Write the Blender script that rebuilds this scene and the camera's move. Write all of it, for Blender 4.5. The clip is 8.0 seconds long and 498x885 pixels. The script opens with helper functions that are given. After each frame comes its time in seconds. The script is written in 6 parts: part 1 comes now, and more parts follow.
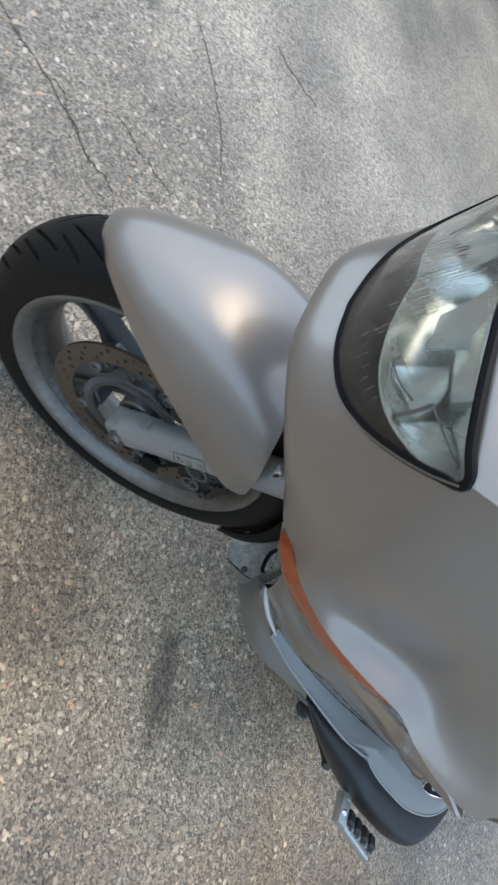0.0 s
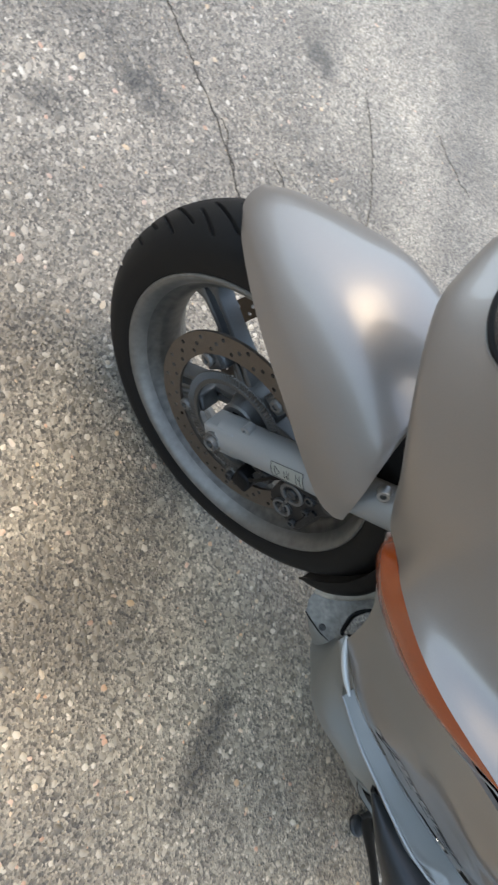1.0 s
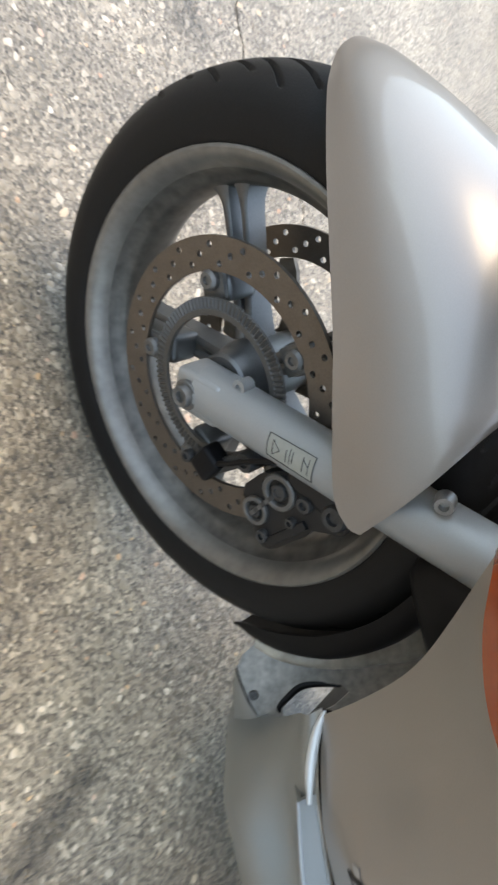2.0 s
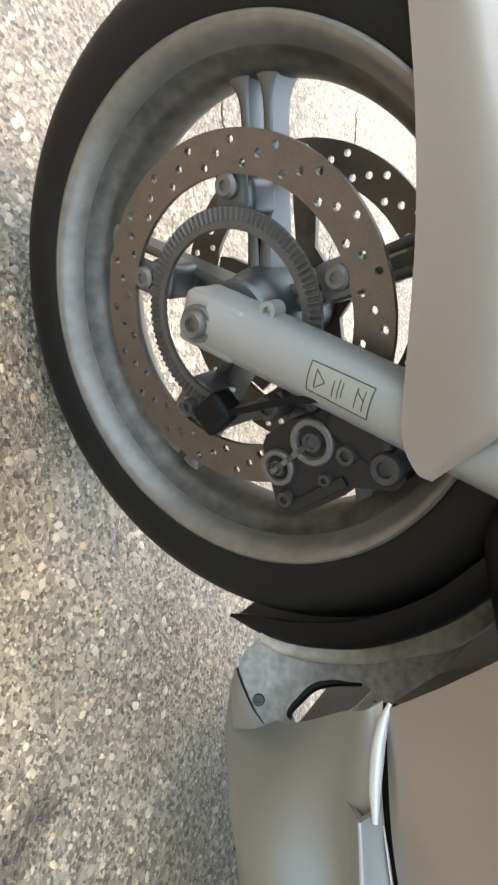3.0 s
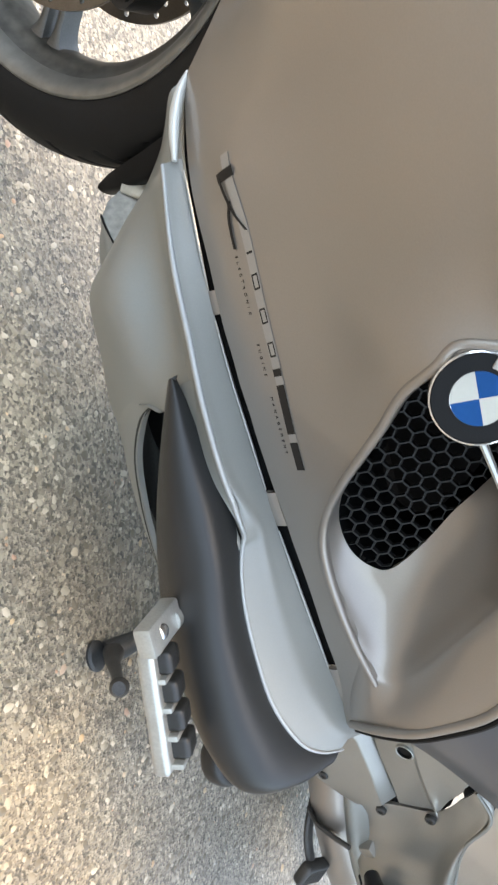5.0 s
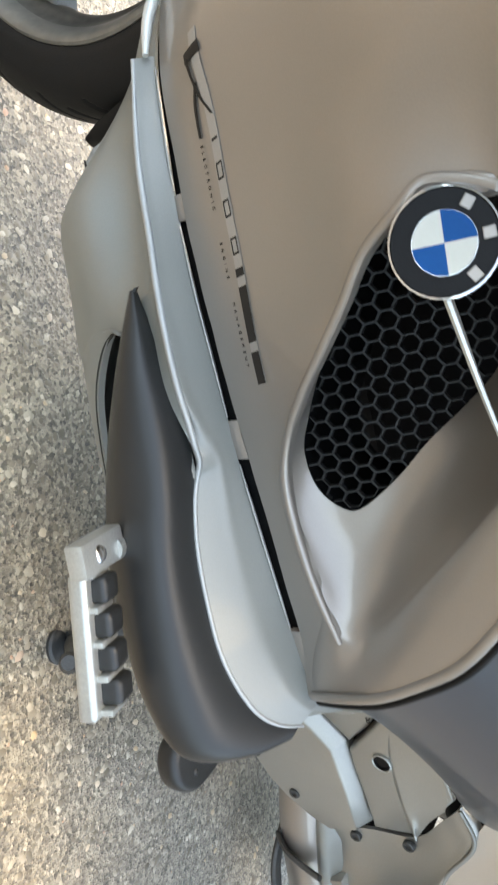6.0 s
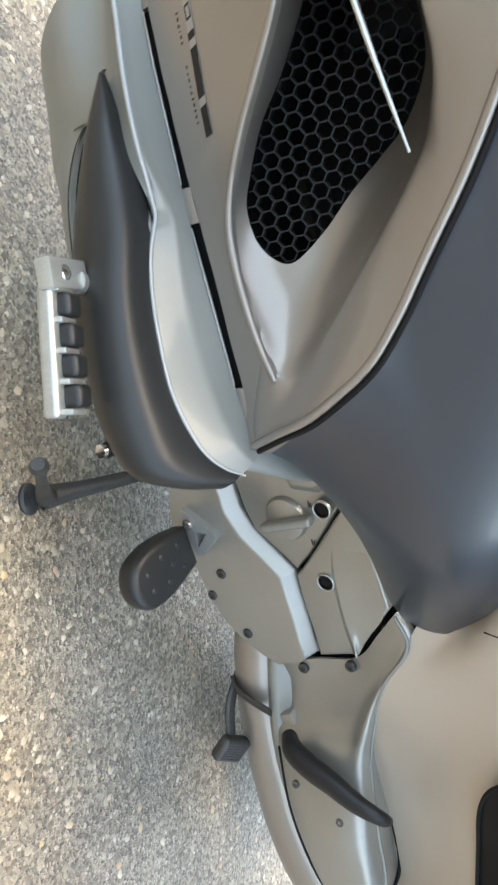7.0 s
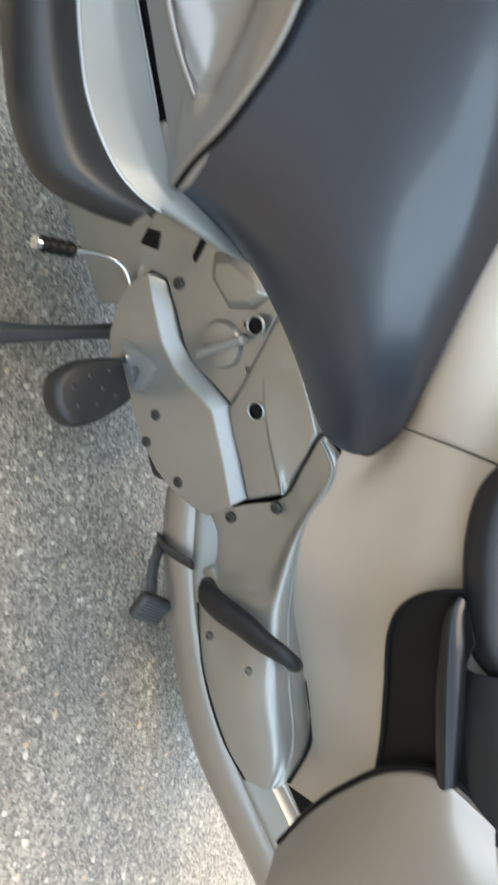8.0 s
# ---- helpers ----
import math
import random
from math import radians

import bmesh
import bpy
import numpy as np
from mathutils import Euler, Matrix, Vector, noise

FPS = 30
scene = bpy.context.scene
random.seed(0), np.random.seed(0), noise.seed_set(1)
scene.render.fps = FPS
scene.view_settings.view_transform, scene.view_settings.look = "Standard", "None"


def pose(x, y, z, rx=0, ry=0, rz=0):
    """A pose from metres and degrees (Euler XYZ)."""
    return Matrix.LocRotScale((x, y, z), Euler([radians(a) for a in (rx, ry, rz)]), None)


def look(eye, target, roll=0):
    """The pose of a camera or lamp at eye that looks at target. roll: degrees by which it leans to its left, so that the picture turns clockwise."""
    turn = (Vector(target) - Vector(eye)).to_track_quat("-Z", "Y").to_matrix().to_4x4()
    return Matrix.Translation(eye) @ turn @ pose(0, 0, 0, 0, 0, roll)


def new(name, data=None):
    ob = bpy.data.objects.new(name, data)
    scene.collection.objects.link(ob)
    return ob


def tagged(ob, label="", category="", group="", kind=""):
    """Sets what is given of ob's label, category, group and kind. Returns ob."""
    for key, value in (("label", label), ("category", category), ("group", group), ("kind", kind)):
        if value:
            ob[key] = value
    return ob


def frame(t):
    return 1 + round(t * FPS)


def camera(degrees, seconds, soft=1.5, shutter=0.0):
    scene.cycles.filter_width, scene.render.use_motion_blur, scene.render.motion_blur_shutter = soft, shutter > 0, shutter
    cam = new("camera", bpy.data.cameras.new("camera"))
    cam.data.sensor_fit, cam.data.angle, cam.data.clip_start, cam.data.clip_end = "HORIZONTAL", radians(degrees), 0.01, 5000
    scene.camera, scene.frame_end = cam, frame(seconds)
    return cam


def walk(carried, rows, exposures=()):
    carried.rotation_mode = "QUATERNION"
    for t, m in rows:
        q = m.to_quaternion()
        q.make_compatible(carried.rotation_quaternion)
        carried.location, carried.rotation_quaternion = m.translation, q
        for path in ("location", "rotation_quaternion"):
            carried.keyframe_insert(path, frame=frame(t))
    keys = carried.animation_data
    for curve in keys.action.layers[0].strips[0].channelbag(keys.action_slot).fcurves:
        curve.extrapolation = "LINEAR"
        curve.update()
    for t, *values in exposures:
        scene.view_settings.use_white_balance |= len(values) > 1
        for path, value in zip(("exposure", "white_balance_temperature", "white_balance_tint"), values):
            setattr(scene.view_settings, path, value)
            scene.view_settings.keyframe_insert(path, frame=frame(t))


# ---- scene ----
cam = camera(39.5, 8.0, 2.3, 0.3)
PATH = [
    (0, (0.354, 0.705, 1.173), (-0.415, -0.526, -0.203), 79.0),
    (0.3, (0.329, 0.791, 1.169), (-0.1916, -0.2025, 0.0986), 80.08),
    (0.5, (0.307, 0.807, 1.158), (-0.278, -0.494, -0.244), 79.8),
    (0.7, (0.269, 0.787, 1.136), (-0.1098, -0.2180, 0.0185), 78.79),
    (1, (0.216, 0.724, 1.077), (-0.155, -0.524, -0.441), 78.2),
    (1.3, (0.186, 0.685, 1.024), (-0.0421, -0.2429, -0.1962), 79.47),
    (1.5, (0.18, 0.669, 0.965), (-0.108, -0.534, -0.606), 82.3),
    (1.7, (0.147, 0.657, 0.896), (-0.0794, -0.3393, -0.2697), 85.44),
    (2, (0.087, 0.638, 0.786), (-0.167, -0.881, -0.49), 87.2),
    (2.2, (0.055, 0.635, 0.724), (-0.133, -1.003, -0.407), 87.3),
    (3.3, (-0.022, 0.601, 0.632), (-0.25, -1.064, -0.452), 85.7),
    (3.5, (-0.061, 0.602, 0.633), (-0.358, -1.049, -0.456), 86.8),
    (3.8, (-0.114, 0.612, 0.622), (-0.612, -1.066, -0.345), 88.8),
    (4, (-0.212, 0.626, 0.67), (-0.705, -0.994, -0.395), 89.0),
    (4.3, (-0.296, 0.660, 0.698), (-0.7152, -0.5952, -0.1102), 88.78),
    (4.5, (-0.338, 0.683, 0.725), (-0.855, -0.953, -0.304), 87.9),
    (4.7, (-0.37, 0.703, 0.749), (-0.825, -0.954, -0.274), 86.9),
    (5.8, (-0.504, 0.648, 0.744), (-0.712, -1.056, -0.282), 86.2),
    (6, (-0.529, 0.655, 0.752), (-0.716, -1.045, -0.285), 86.1),
    (6.3, (-0.595, 0.692, 0.777), (-0.7287, -0.6280, -0.0243), 86.04),
    (6.5, (-0.649, 0.708, 0.805), (-0.819, -0.999, -0.223), 86.1),
    (6.8, (-0.712, 0.721, 0.818), (-0.8430, -0.6130, 0.0400), 86.26),
    (7, (-0.75, 0.734, 0.804), (-0.883, -1.0, -0.185), 86.2),
    (7.3, (-0.796, 0.764, 0.789), (-0.8456, -0.5883, 0.0329), 86.81),
    (7.5, (-0.849, 0.77, 0.802), (-0.872, -0.967, -0.189), 87.6),
    (7.8, (-0.964, 0.726, 0.836), (-0.9533, -0.6147, 0.0584), 88.50),
    (8, (-1.037, 0.68, 0.859), (-1.031, -1.051, -0.142), 89.2),
]
walk(cam, [(t, look(eye, target, roll)) for t, eye, target, roll in PATH], [(0.0, 2.15, 7300, 4), (1.0, 2.32, 7600, 5), (1.5, 2.50, 7850, 5), (2.0, 2.86, 8300, 6), (3.5, 3.46, 9300, 7), (4.0, 3.60, 9200, 8), (4.5, 3.31, 8800, 8), (6.0, 3.38, 9000, 6), (8.0, 3.28, 8800, 5)])

# ---- world and light ----
world = bpy.data.worlds.new("sky")
scene.world = world
world.use_nodes = True
wn = world.node_tree
sky = wn.nodes.new("ShaderNodeTexSky")
sky.sky_type = "NISHITA"
sky.sun_disc = False
sky.sun_elevation, sky.sun_rotation = radians(74), radians(112)
sky.dust_density, sky.air_density = 0.8, 1.0
wn.nodes["Background"].inputs["Strength"].default_value = 0.13
haze = wn.nodes.new("ShaderNodeHueSaturation")
haze.inputs["Saturation"].default_value = 0.92
wn.links.new(sky.outputs[0], haze.inputs["Color"])
wn.links.new(haze.outputs[0], wn.nodes["Background"].inputs["Color"])
sun = new("sun", bpy.data.lights.new("sun", "SUN"))
sun.data.energy, sun.data.angle, sun.data.color = 0.33, radians(56), (1.0, 0.86, 0.68)
sun.matrix_world = look((0, 0, 5), (-1.0, 0.5, 0))


# ---- materials ----
def material(name, base, rough=0.5, metal=0.0, spread=0.12, scale=40.0, bump=0.0, fine=600.0, coat=0.0, spec=0.5):
    """A painted, rubber or metal surface: two scales of colour variation, roughness variation and a fine relief."""
    m = bpy.data.materials.new(name)
    m.use_nodes = True
    n, l = m.node_tree.nodes, m.node_tree.links
    b = n["Principled BSDF"]
    co = n.new("ShaderNodeTexCoord")
    big, small = n.new("ShaderNodeTexNoise"), n.new("ShaderNodeTexNoise")
    big.inputs["Scale"].default_value, big.inputs["Detail"].default_value = scale, 4
    small.inputs["Scale"].default_value, small.inputs["Detail"].default_value = fine, 2
    for t in (big, small):
        l.new(co.outputs["Object"], t.inputs["Vector"])
    mix = n.new("ShaderNodeMath")
    mix.operation = "ADD"
    l.new(big.outputs["Fac"], mix.inputs[0])
    l.new(small.outputs["Fac"], mix.inputs[1])
    ramp = n.new("ShaderNodeMapRange")
    ramp.inputs[1].default_value, ramp.inputs[2].default_value = 0.6, 1.4
    ramp.inputs[3].default_value, ramp.inputs[4].default_value = 1 - spread, 1 + spread
    l.new(mix.outputs[0], ramp.inputs[0])
    col = n.new("ShaderNodeVectorMath")
    col.operation = "SCALE"
    col.inputs[0].default_value = base
    l.new(ramp.outputs[0], col.inputs["Scale"])
    l.new(col.outputs[0], b.inputs["Base Color"])
    rr = n.new("ShaderNodeMapRange")
    rr.inputs[3].default_value, rr.inputs[4].default_value = max(rough - 0.07, 0.02), min(rough + 0.07, 1)
    l.new(big.outputs["Fac"], rr.inputs[0])
    l.new(rr.outputs[0], b.inputs["Roughness"])
    b.inputs["Metallic"].default_value = metal
    b.inputs["Coat Weight"].default_value = coat
    b.inputs["Specular IOR Level"].default_value = spec
    b.inputs["Coat Roughness"].default_value = 0.06
    if bump:
        bp = n.new("ShaderNodeBump")
        bp.inputs["Strength"].default_value, bp.inputs["Distance"].default_value = bump, 0.001
        l.new(small.outputs["Fac"], bp.inputs["Height"])
        l.new(bp.outputs[0], b.inputs["Normal"])
    return m


PAINT = material("metallic silver-beige paint", (0.270, 0.237, 0.208), 0.40, 0.62, 0.05, 6, 0.0, 900, 0.55)
SILVER = material("light silver paint", (0.216, 0.216, 0.197), 0.52, 0.35, 0.06, 6, 0.02, 900, 0.35)
PLATE = material("painted cast frame", (0.30, 0.292, 0.268), 0.34, 0.65, 0.08, 12, 0.06, 700, 0.1)
CREAM = material("pale tail paint", (0.43, 0.37, 0.31), 0.44, 0.35, 0.05, 5, 0.0, 900, 0.3)
RUBBER = material("tyre rubber", (0.0060, 0.0058, 0.0055), 0.55, 0.0, 0.35, 30, 0.2, 500, 0.0, 0.22)
PADMAT = material("soft dark grey plastic", (0.014, 0.0145, 0.0145), 0.40, 0.0, 0.1, 25, 0.12, 1500, 0.0, 0.4)
TANKMAT = material("dark blue-grey satin plastic", (0.003, 0.010, 0.022), 0.38, 0.0, 0.12, 10, 0.03, 1500, 0.2, 1.0)
BLACK = material("black plastic", (0.004, 0.004, 0.0043), 0.5, 0.0, 0.2, 30, 0.1, 900, 0.0, 0.16)
NETBLACK = material("black mesh plastic", (0.010, 0.010, 0.010), 0.42, 0.0, 0.1, 30, 0.0, 900, 0.0, 0.2)
ALLOY = material("grimy cast alloy", (0.100, 0.092, 0.079), 0.46, 0.5, 0.5, 22, 0.0, 70)
RIMLIP = material("rubbed rim alloy", (0.170, 0.160, 0.140), 0.40, 0.55, 0.22, 24, 0.0, 80)
EDGEGLEAM = material("pale edge enamel and ridge highlight", (0.32, 0.325, 0.315), 0.42, 0.35, 0.05, 30, 0.0, 900, 0.2)
TRIMMAT = material("bright trim enamel", (0.50, 0.50, 0.47), 0.32, 0.3, 0.05, 30, 0.0, 900, 0.3)
ALLOYBLUE = material("satin alloy", (0.135, 0.136, 0.132), 0.42, 0.7, 0.12, 25, 0.1, 500)
STICKERMAT = material("yellowed film", (0.25, 0.247, 0.21), 0.3, 0.1, 0.08, 60, 0.0, 300, 0.3)
FORKMAT = material("silver fork enamel", (0.26, 0.26, 0.248), 0.44, 0.35, 0.05, 15, 0.05, 700, 0.2)
DISCMAT = material("worn steel disc", (0.138, 0.117, 0.097), 0.42, 0.8, 0.15, 60, 0.1, 500)
STEEL = material("zinc steel", (0.33, 0.325, 0.31), 0.34, 0.9, 0.15, 60, 0.1, 500)
RINGMAT = material("dark sintered steel", (0.085, 0.080, 0.072), 0.5, 0.5, 0.15, 60, 0.0, 500)
STEELGREY = material("grey phosphated steel", (0.13, 0.125, 0.115), 0.5, 0.6, 0.15, 60, 0.1, 500)
CHROME = material("chrome", (0.70, 0.71, 0.72), 0.14, 1.0, 0.03, 30)
REFLECTOR = material("silvered lamp reflector", (0.52, 0.54, 0.49), 0.26, 0.8, 0.12, 30, 0.0, 300)
IRON = material("dark iron", (0.045, 0.044, 0.042), 0.5, 0.4, 0.25, 60, 0.2, 400)
CALIPER = material("black anodised caliper", (0.007, 0.007, 0.0073), 0.45, 0.0, 0.2, 40, 0.2, 500, 0.0, 0.35)
AMBER = material("amber lens", (0.31, 0.047, 0.003), 0.2, 0.0, 0.1, 40, 0.0, 400, 0.3)
WHITE = material("white enamel", (0.37, 0.37, 0.33), 0.5, 0.0, 0.03, 30)
BLUE = material("blue enamel", (0.0, 0.050, 0.17), 0.5, 0.0, 0.05, 30, 0.0, 600, 0.0, 0.1)
DECALGREY = material("pale grey decal", (0.30, 0.275, 0.25), 0.4, 0.3, 0.06, 40)
DECALDARK = material("dark brown decal", (0.016, 0.013, 0.011), 0.55, 0.0, 0.1, 40, 0.0, 600, 0.0, 0.2)
SEATMAT = material("black vinyl", (0.010, 0.010, 0.011), 0.45, 0.0, 0.15, 40, 0.3, 900, 0.0, 0.3)
BELLYMAT = material("dusty grey moulding", (0.185, 0.178, 0.155), 0.42, 0.2, 0.5, 28, 0.0, 120)
BELLYRIM = material("dirty cream moulding", (0.36, 0.335, 0.275), 0.45, 0.1, 0.4, 22, 0.0, 90)
WALLMAT = material("weathered render", (0.27, 0.268, 0.258), 0.8, 0.0, 0.25, 1.5, 0.3, 60)
LINING = material("dusty dark plastic", (0.036, 0.036, 0.031), 0.7, 0.0, 0.3, 30, 0.2, 500, 0.0, 0.25)
GLOSS = material("glossy black plastic", (0.005, 0.005, 0.0055), 0.24, 0.0, 0.1, 30, 0.0, 900, 0.1, 0.3)
# Near-black with hardly any specular: the duct's shade is put into its colour.
DUCTSHADE = material("duct plastic with painted-in shade", (0.002, 0.002, 0.002), 0.9, 0.0, 0.1, 30, 0.0, 900, 0.0, 0.05)
PEGMAT = material("satin plated steel", (0.42, 0.43, 0.41), 0.36, 0.75, 0.12, 60, 0.1, 500)
CRACKMAT = material("dirt in a crack", (0.06, 0.053, 0.044), 0.9, 0.0, 0.3, 60, 0.3, 400)


def stained(n, l, co, factor):
    """Darkens a factor inside a few irregular dirt stains on the ground: centre, turn, length and width."""
    lump = n.new("ShaderNodeTexNoise")
    lump.inputs["Scale"].default_value, lump.inputs["Detail"].default_value = 28, 4
    l.new(co, lump.inputs["Vector"])
    for x, y, turn, long, wide, deep in ((-0.478, 0.235, 118, 0.20, 0.055, 0.6), (0.66, -0.30, 30, 0.12, 0.07, 0.5), (0.672, -0.072, 70, 0.10, 0.05, 0.5), (0.681, -0.883, 20, 0.10, 0.06, 0.6), (-0.12, 0.34, 60, 0.30, 0.16, 0.3), (0.30, 0.25, 100, 0.24, 0.12, 0.3)):
        place, ball = n.new("ShaderNodeMapping"), n.new("ShaderNodeTexGradient")
        place.vector_type = "TEXTURE"
        place.inputs["Location"].default_value = (x, y, 0)
        place.inputs["Rotation"].default_value = (0, 0, radians(turn))
        place.inputs["Scale"].default_value = (long, wide, 1)
        ball.gradient_type = "SPHERICAL"
        l.new(co, place.inputs["Vector"])
        l.new(place.outputs[0], ball.inputs["Vector"])
        both, edge, keep = n.new("ShaderNodeMath"), n.new("ShaderNodeMapRange"), n.new("ShaderNodeMath")
        both.operation, keep.operation = "MULTIPLY", "MULTIPLY"
        l.new(ball.outputs["Fac"], both.inputs[0])
        l.new(lump.outputs["Fac"], both.inputs[1])
        edge.inputs[1].default_value, edge.inputs[2].default_value = 0.08, 0.36
        edge.inputs[3].default_value, edge.inputs[4].default_value = 1.0, 1.0 - deep
        l.new(both.outputs[0], edge.inputs[0])
        l.new(factor, keep.inputs[0])
        l.new(edge.outputs[0], keep.inputs[1])
        factor = keep.outputs[0]
    return factor


def dusted_and_lightened(n, l, co, colour):
    """Tints the ground inside broad, ragged areas: tan dust with lightening painted in against the bike's shade, and
    paler or darker ground farther out.
    """
    lump = n.new("ShaderNodeTexNoise")
    lump.inputs["Scale"].default_value, lump.inputs["Detail"].default_value = 5, 5
    l.new(co, lump.inputs["Vector"])
    # First two: dust, brightened against the bike's shade; the rest only shift tone.
    for x, y, turn, long, wide, tint in ((-0.45, 0.34, 5, 1.1, 0.62, (1.30, 1.21, 1.08)), (0.16, 0.36, 20, 0.8, 0.5, (1.17, 1.11, 1.04)), (0.35, -1.45, 12, 1.7, 0.95, (1.26, 1.28, 1.32)), (-1.45, 0.42, -8, 0.8, 0.5, (0.98, 0.90, 0.80)), (0.95, -0.15, 15, 0.9, 0.75, (0.82, 0.82, 0.84))):
        place, ball = n.new("ShaderNodeMapping"), n.new("ShaderNodeTexGradient")
        place.vector_type = "TEXTURE"
        place.inputs["Location"].default_value = (x, y, 0)
        place.inputs["Rotation"].default_value = (0, 0, radians(turn))
        place.inputs["Scale"].default_value = (long, wide, 1)
        ball.gradient_type = "SPHERICAL"
        l.new(co, place.inputs["Vector"])
        l.new(place.outputs[0], ball.inputs["Vector"])
        both, edge, mix = n.new("ShaderNodeMath"), n.new("ShaderNodeMapRange"), n.new("ShaderNodeMix")
        both.operation, mix.data_type, mix.blend_type = "MULTIPLY", "RGBA", "MULTIPLY"
        l.new(ball.outputs["Fac"], both.inputs[0])
        l.new(lump.outputs["Fac"], both.inputs[1])
        edge.inputs[1].default_value, edge.inputs[2].default_value = 0.04, 0.26
        l.new(both.outputs[0], edge.inputs[0])
        l.new(edge.outputs[0], mix.inputs[0])
        l.new(colour, mix.inputs[6])
        mix.inputs[7].default_value = (*tint, 1)
        colour = mix.outputs[2]
    return colour


def asphalt():
    m = bpy.data.materials.new("old asphalt")
    m.use_nodes = True
    n, l = m.node_tree.nodes, m.node_tree.links
    b = n["Principled BSDF"]
    co = n.new("ShaderNodeTexCoord")
    cells = n.new("ShaderNodeTexVoronoi")
    cells.inputs["Scale"].default_value = 210
    l.new(co.outputs["Object"], cells.inputs["Vector"])
    big = n.new("ShaderNodeTexNoise")
    big.inputs["Scale"].default_value, big.inputs["Detail"].default_value = 2.2, 6
    l.new(co.outputs["Object"], big.inputs["Vector"])
    fine = n.new("ShaderNodeTexNoise")
    fine.inputs["Scale"].default_value, fine.inputs["Detail"].default_value = 420, 3
    l.new(co.outputs["Object"], fine.inputs["Vector"])
    hue = n.new("ShaderNodeValToRGB")
    e = hue.color_ramp.elements
    e[0].position, e[0].color = 0.0, (0.060, 0.050, 0.038, 1)
    e[1].position, e[1].color = 1.0, (0.37, 0.315, 0.24, 1)
    for p, c in ((0.35, (0.150, 0.128, 0.099, 1)), (0.7, (0.23, 0.197, 0.15, 1)), (0.93, (0.28, 0.24, 0.185, 1))):
        e.new(p).color = c
    sep = n.new("ShaderNodeSeparateColor")
    l.new(cells.outputs["Color"], sep.inputs[0])
    l.new(sep.outputs[0], hue.inputs[0])
    mul = n.new("ShaderNodeMapRange")
    mul.inputs[1].default_value, mul.inputs[2].default_value = 0.3, 0.7
    mul.inputs[3].default_value, mul.inputs[4].default_value = 0.66, 1.58
    l.new(big.outputs["Fac"], mul.inputs[0])
    sc = n.new("ShaderNodeVectorMath")
    sc.operation = "SCALE"
    l.new(hue.outputs[0], sc.inputs[0])
    l.new(stained(n, l, co.outputs["Object"], mul.outputs[0]), sc.inputs["Scale"])
    l.new(dusted_and_lightened(n, l, co.outputs["Object"], sc.outputs[0]), b.inputs["Base Color"])
    b.inputs["Roughness"].default_value = 0.5
    b.inputs["Coat Weight"].default_value = 0.25
    b.inputs["Coat Roughness"].default_value = 0.3
    hgt = n.new("ShaderNodeMath")
    hgt.operation = "ADD"
    l.new(cells.outputs["Distance"], hgt.inputs[0])
    l.new(fine.outputs["Fac"], hgt.inputs[1])
    bp = n.new("ShaderNodeBump")
    bp.inputs["Strength"].default_value, bp.inputs["Distance"].default_value = 0.75, 0.004
    l.new(hgt.outputs[0], bp.inputs["Height"])
    l.new(bp.outputs[0], b.inputs["Normal"])
    return m


def pebble_material():
    m = bpy.data.materials.new("aggregate stones")
    m.use_nodes = True
    n, l = m.node_tree.nodes, m.node_tree.links
    b = n["Principled BSDF"]
    geo = n.new("ShaderNodeNewGeometry")
    hue = n.new("ShaderNodeValToRGB")
    e = hue.color_ramp.elements
    e[0].position, e[0].color = 0.0, (0.105, 0.090, 0.069, 1)
    e[1].position, e[1].color = 1.0, (0.47, 0.42, 0.345, 1)
    for p, c in ((0.35, (0.175, 0.150, 0.115, 1)), (0.65, (0.265, 0.229, 0.177, 1)), (0.86, (0.355, 0.31, 0.246, 1)), (0.94, (0.45, 0.40, 0.325, 1)), (0.955, (0.38, 0.22, 0.15, 1)), (0.97, (0.42, 0.30, 0.18, 1))):
        e.new(p).color = c
    l.new(geo.outputs["Random Per Island"], hue.inputs[0])
    co, big = n.new("ShaderNodeTexCoord"), n.new("ShaderNodeTexNoise")
    big.inputs["Scale"].default_value, big.inputs["Detail"].default_value = 2.2, 6
    l.new(co.outputs["Object"], big.inputs["Vector"])
    mul = n.new("ShaderNodeMapRange")
    mul.inputs[1].default_value, mul.inputs[2].default_value = 0.3, 0.7
    mul.inputs[3].default_value, mul.inputs[4].default_value = 0.68, 1.52
    l.new(big.outputs["Fac"], mul.inputs[0])
    sc = n.new("ShaderNodeVectorMath")
    sc.operation = "SCALE"
    l.new(hue.outputs[0], sc.inputs[0])
    l.new(stained(n, l, co.outputs["Object"], mul.outputs[0]), sc.inputs["Scale"])
    l.new(dusted_and_lightened(n, l, co.outputs["Object"], sc.outputs[0]), b.inputs["Base Color"])
    b.inputs["Roughness"].default_value = 0.36
    return m


def glass():
    m = bpy.data.materials.new("clear lamp glass")
    m.use_nodes = True
    b = m.node_tree.nodes["Principled BSDF"]
    b.inputs["Base Color"].default_value = (0.95, 0.97, 0.97, 1)
    b.inputs["Transmission Weight"].default_value = 1.0
    b.inputs["Roughness"].default_value = 0.03
    b.inputs["IOR"].default_value = 1.45
    return m


ASPHALT, PEBBLE, GLASS = asphalt(), pebble_material(), glass()


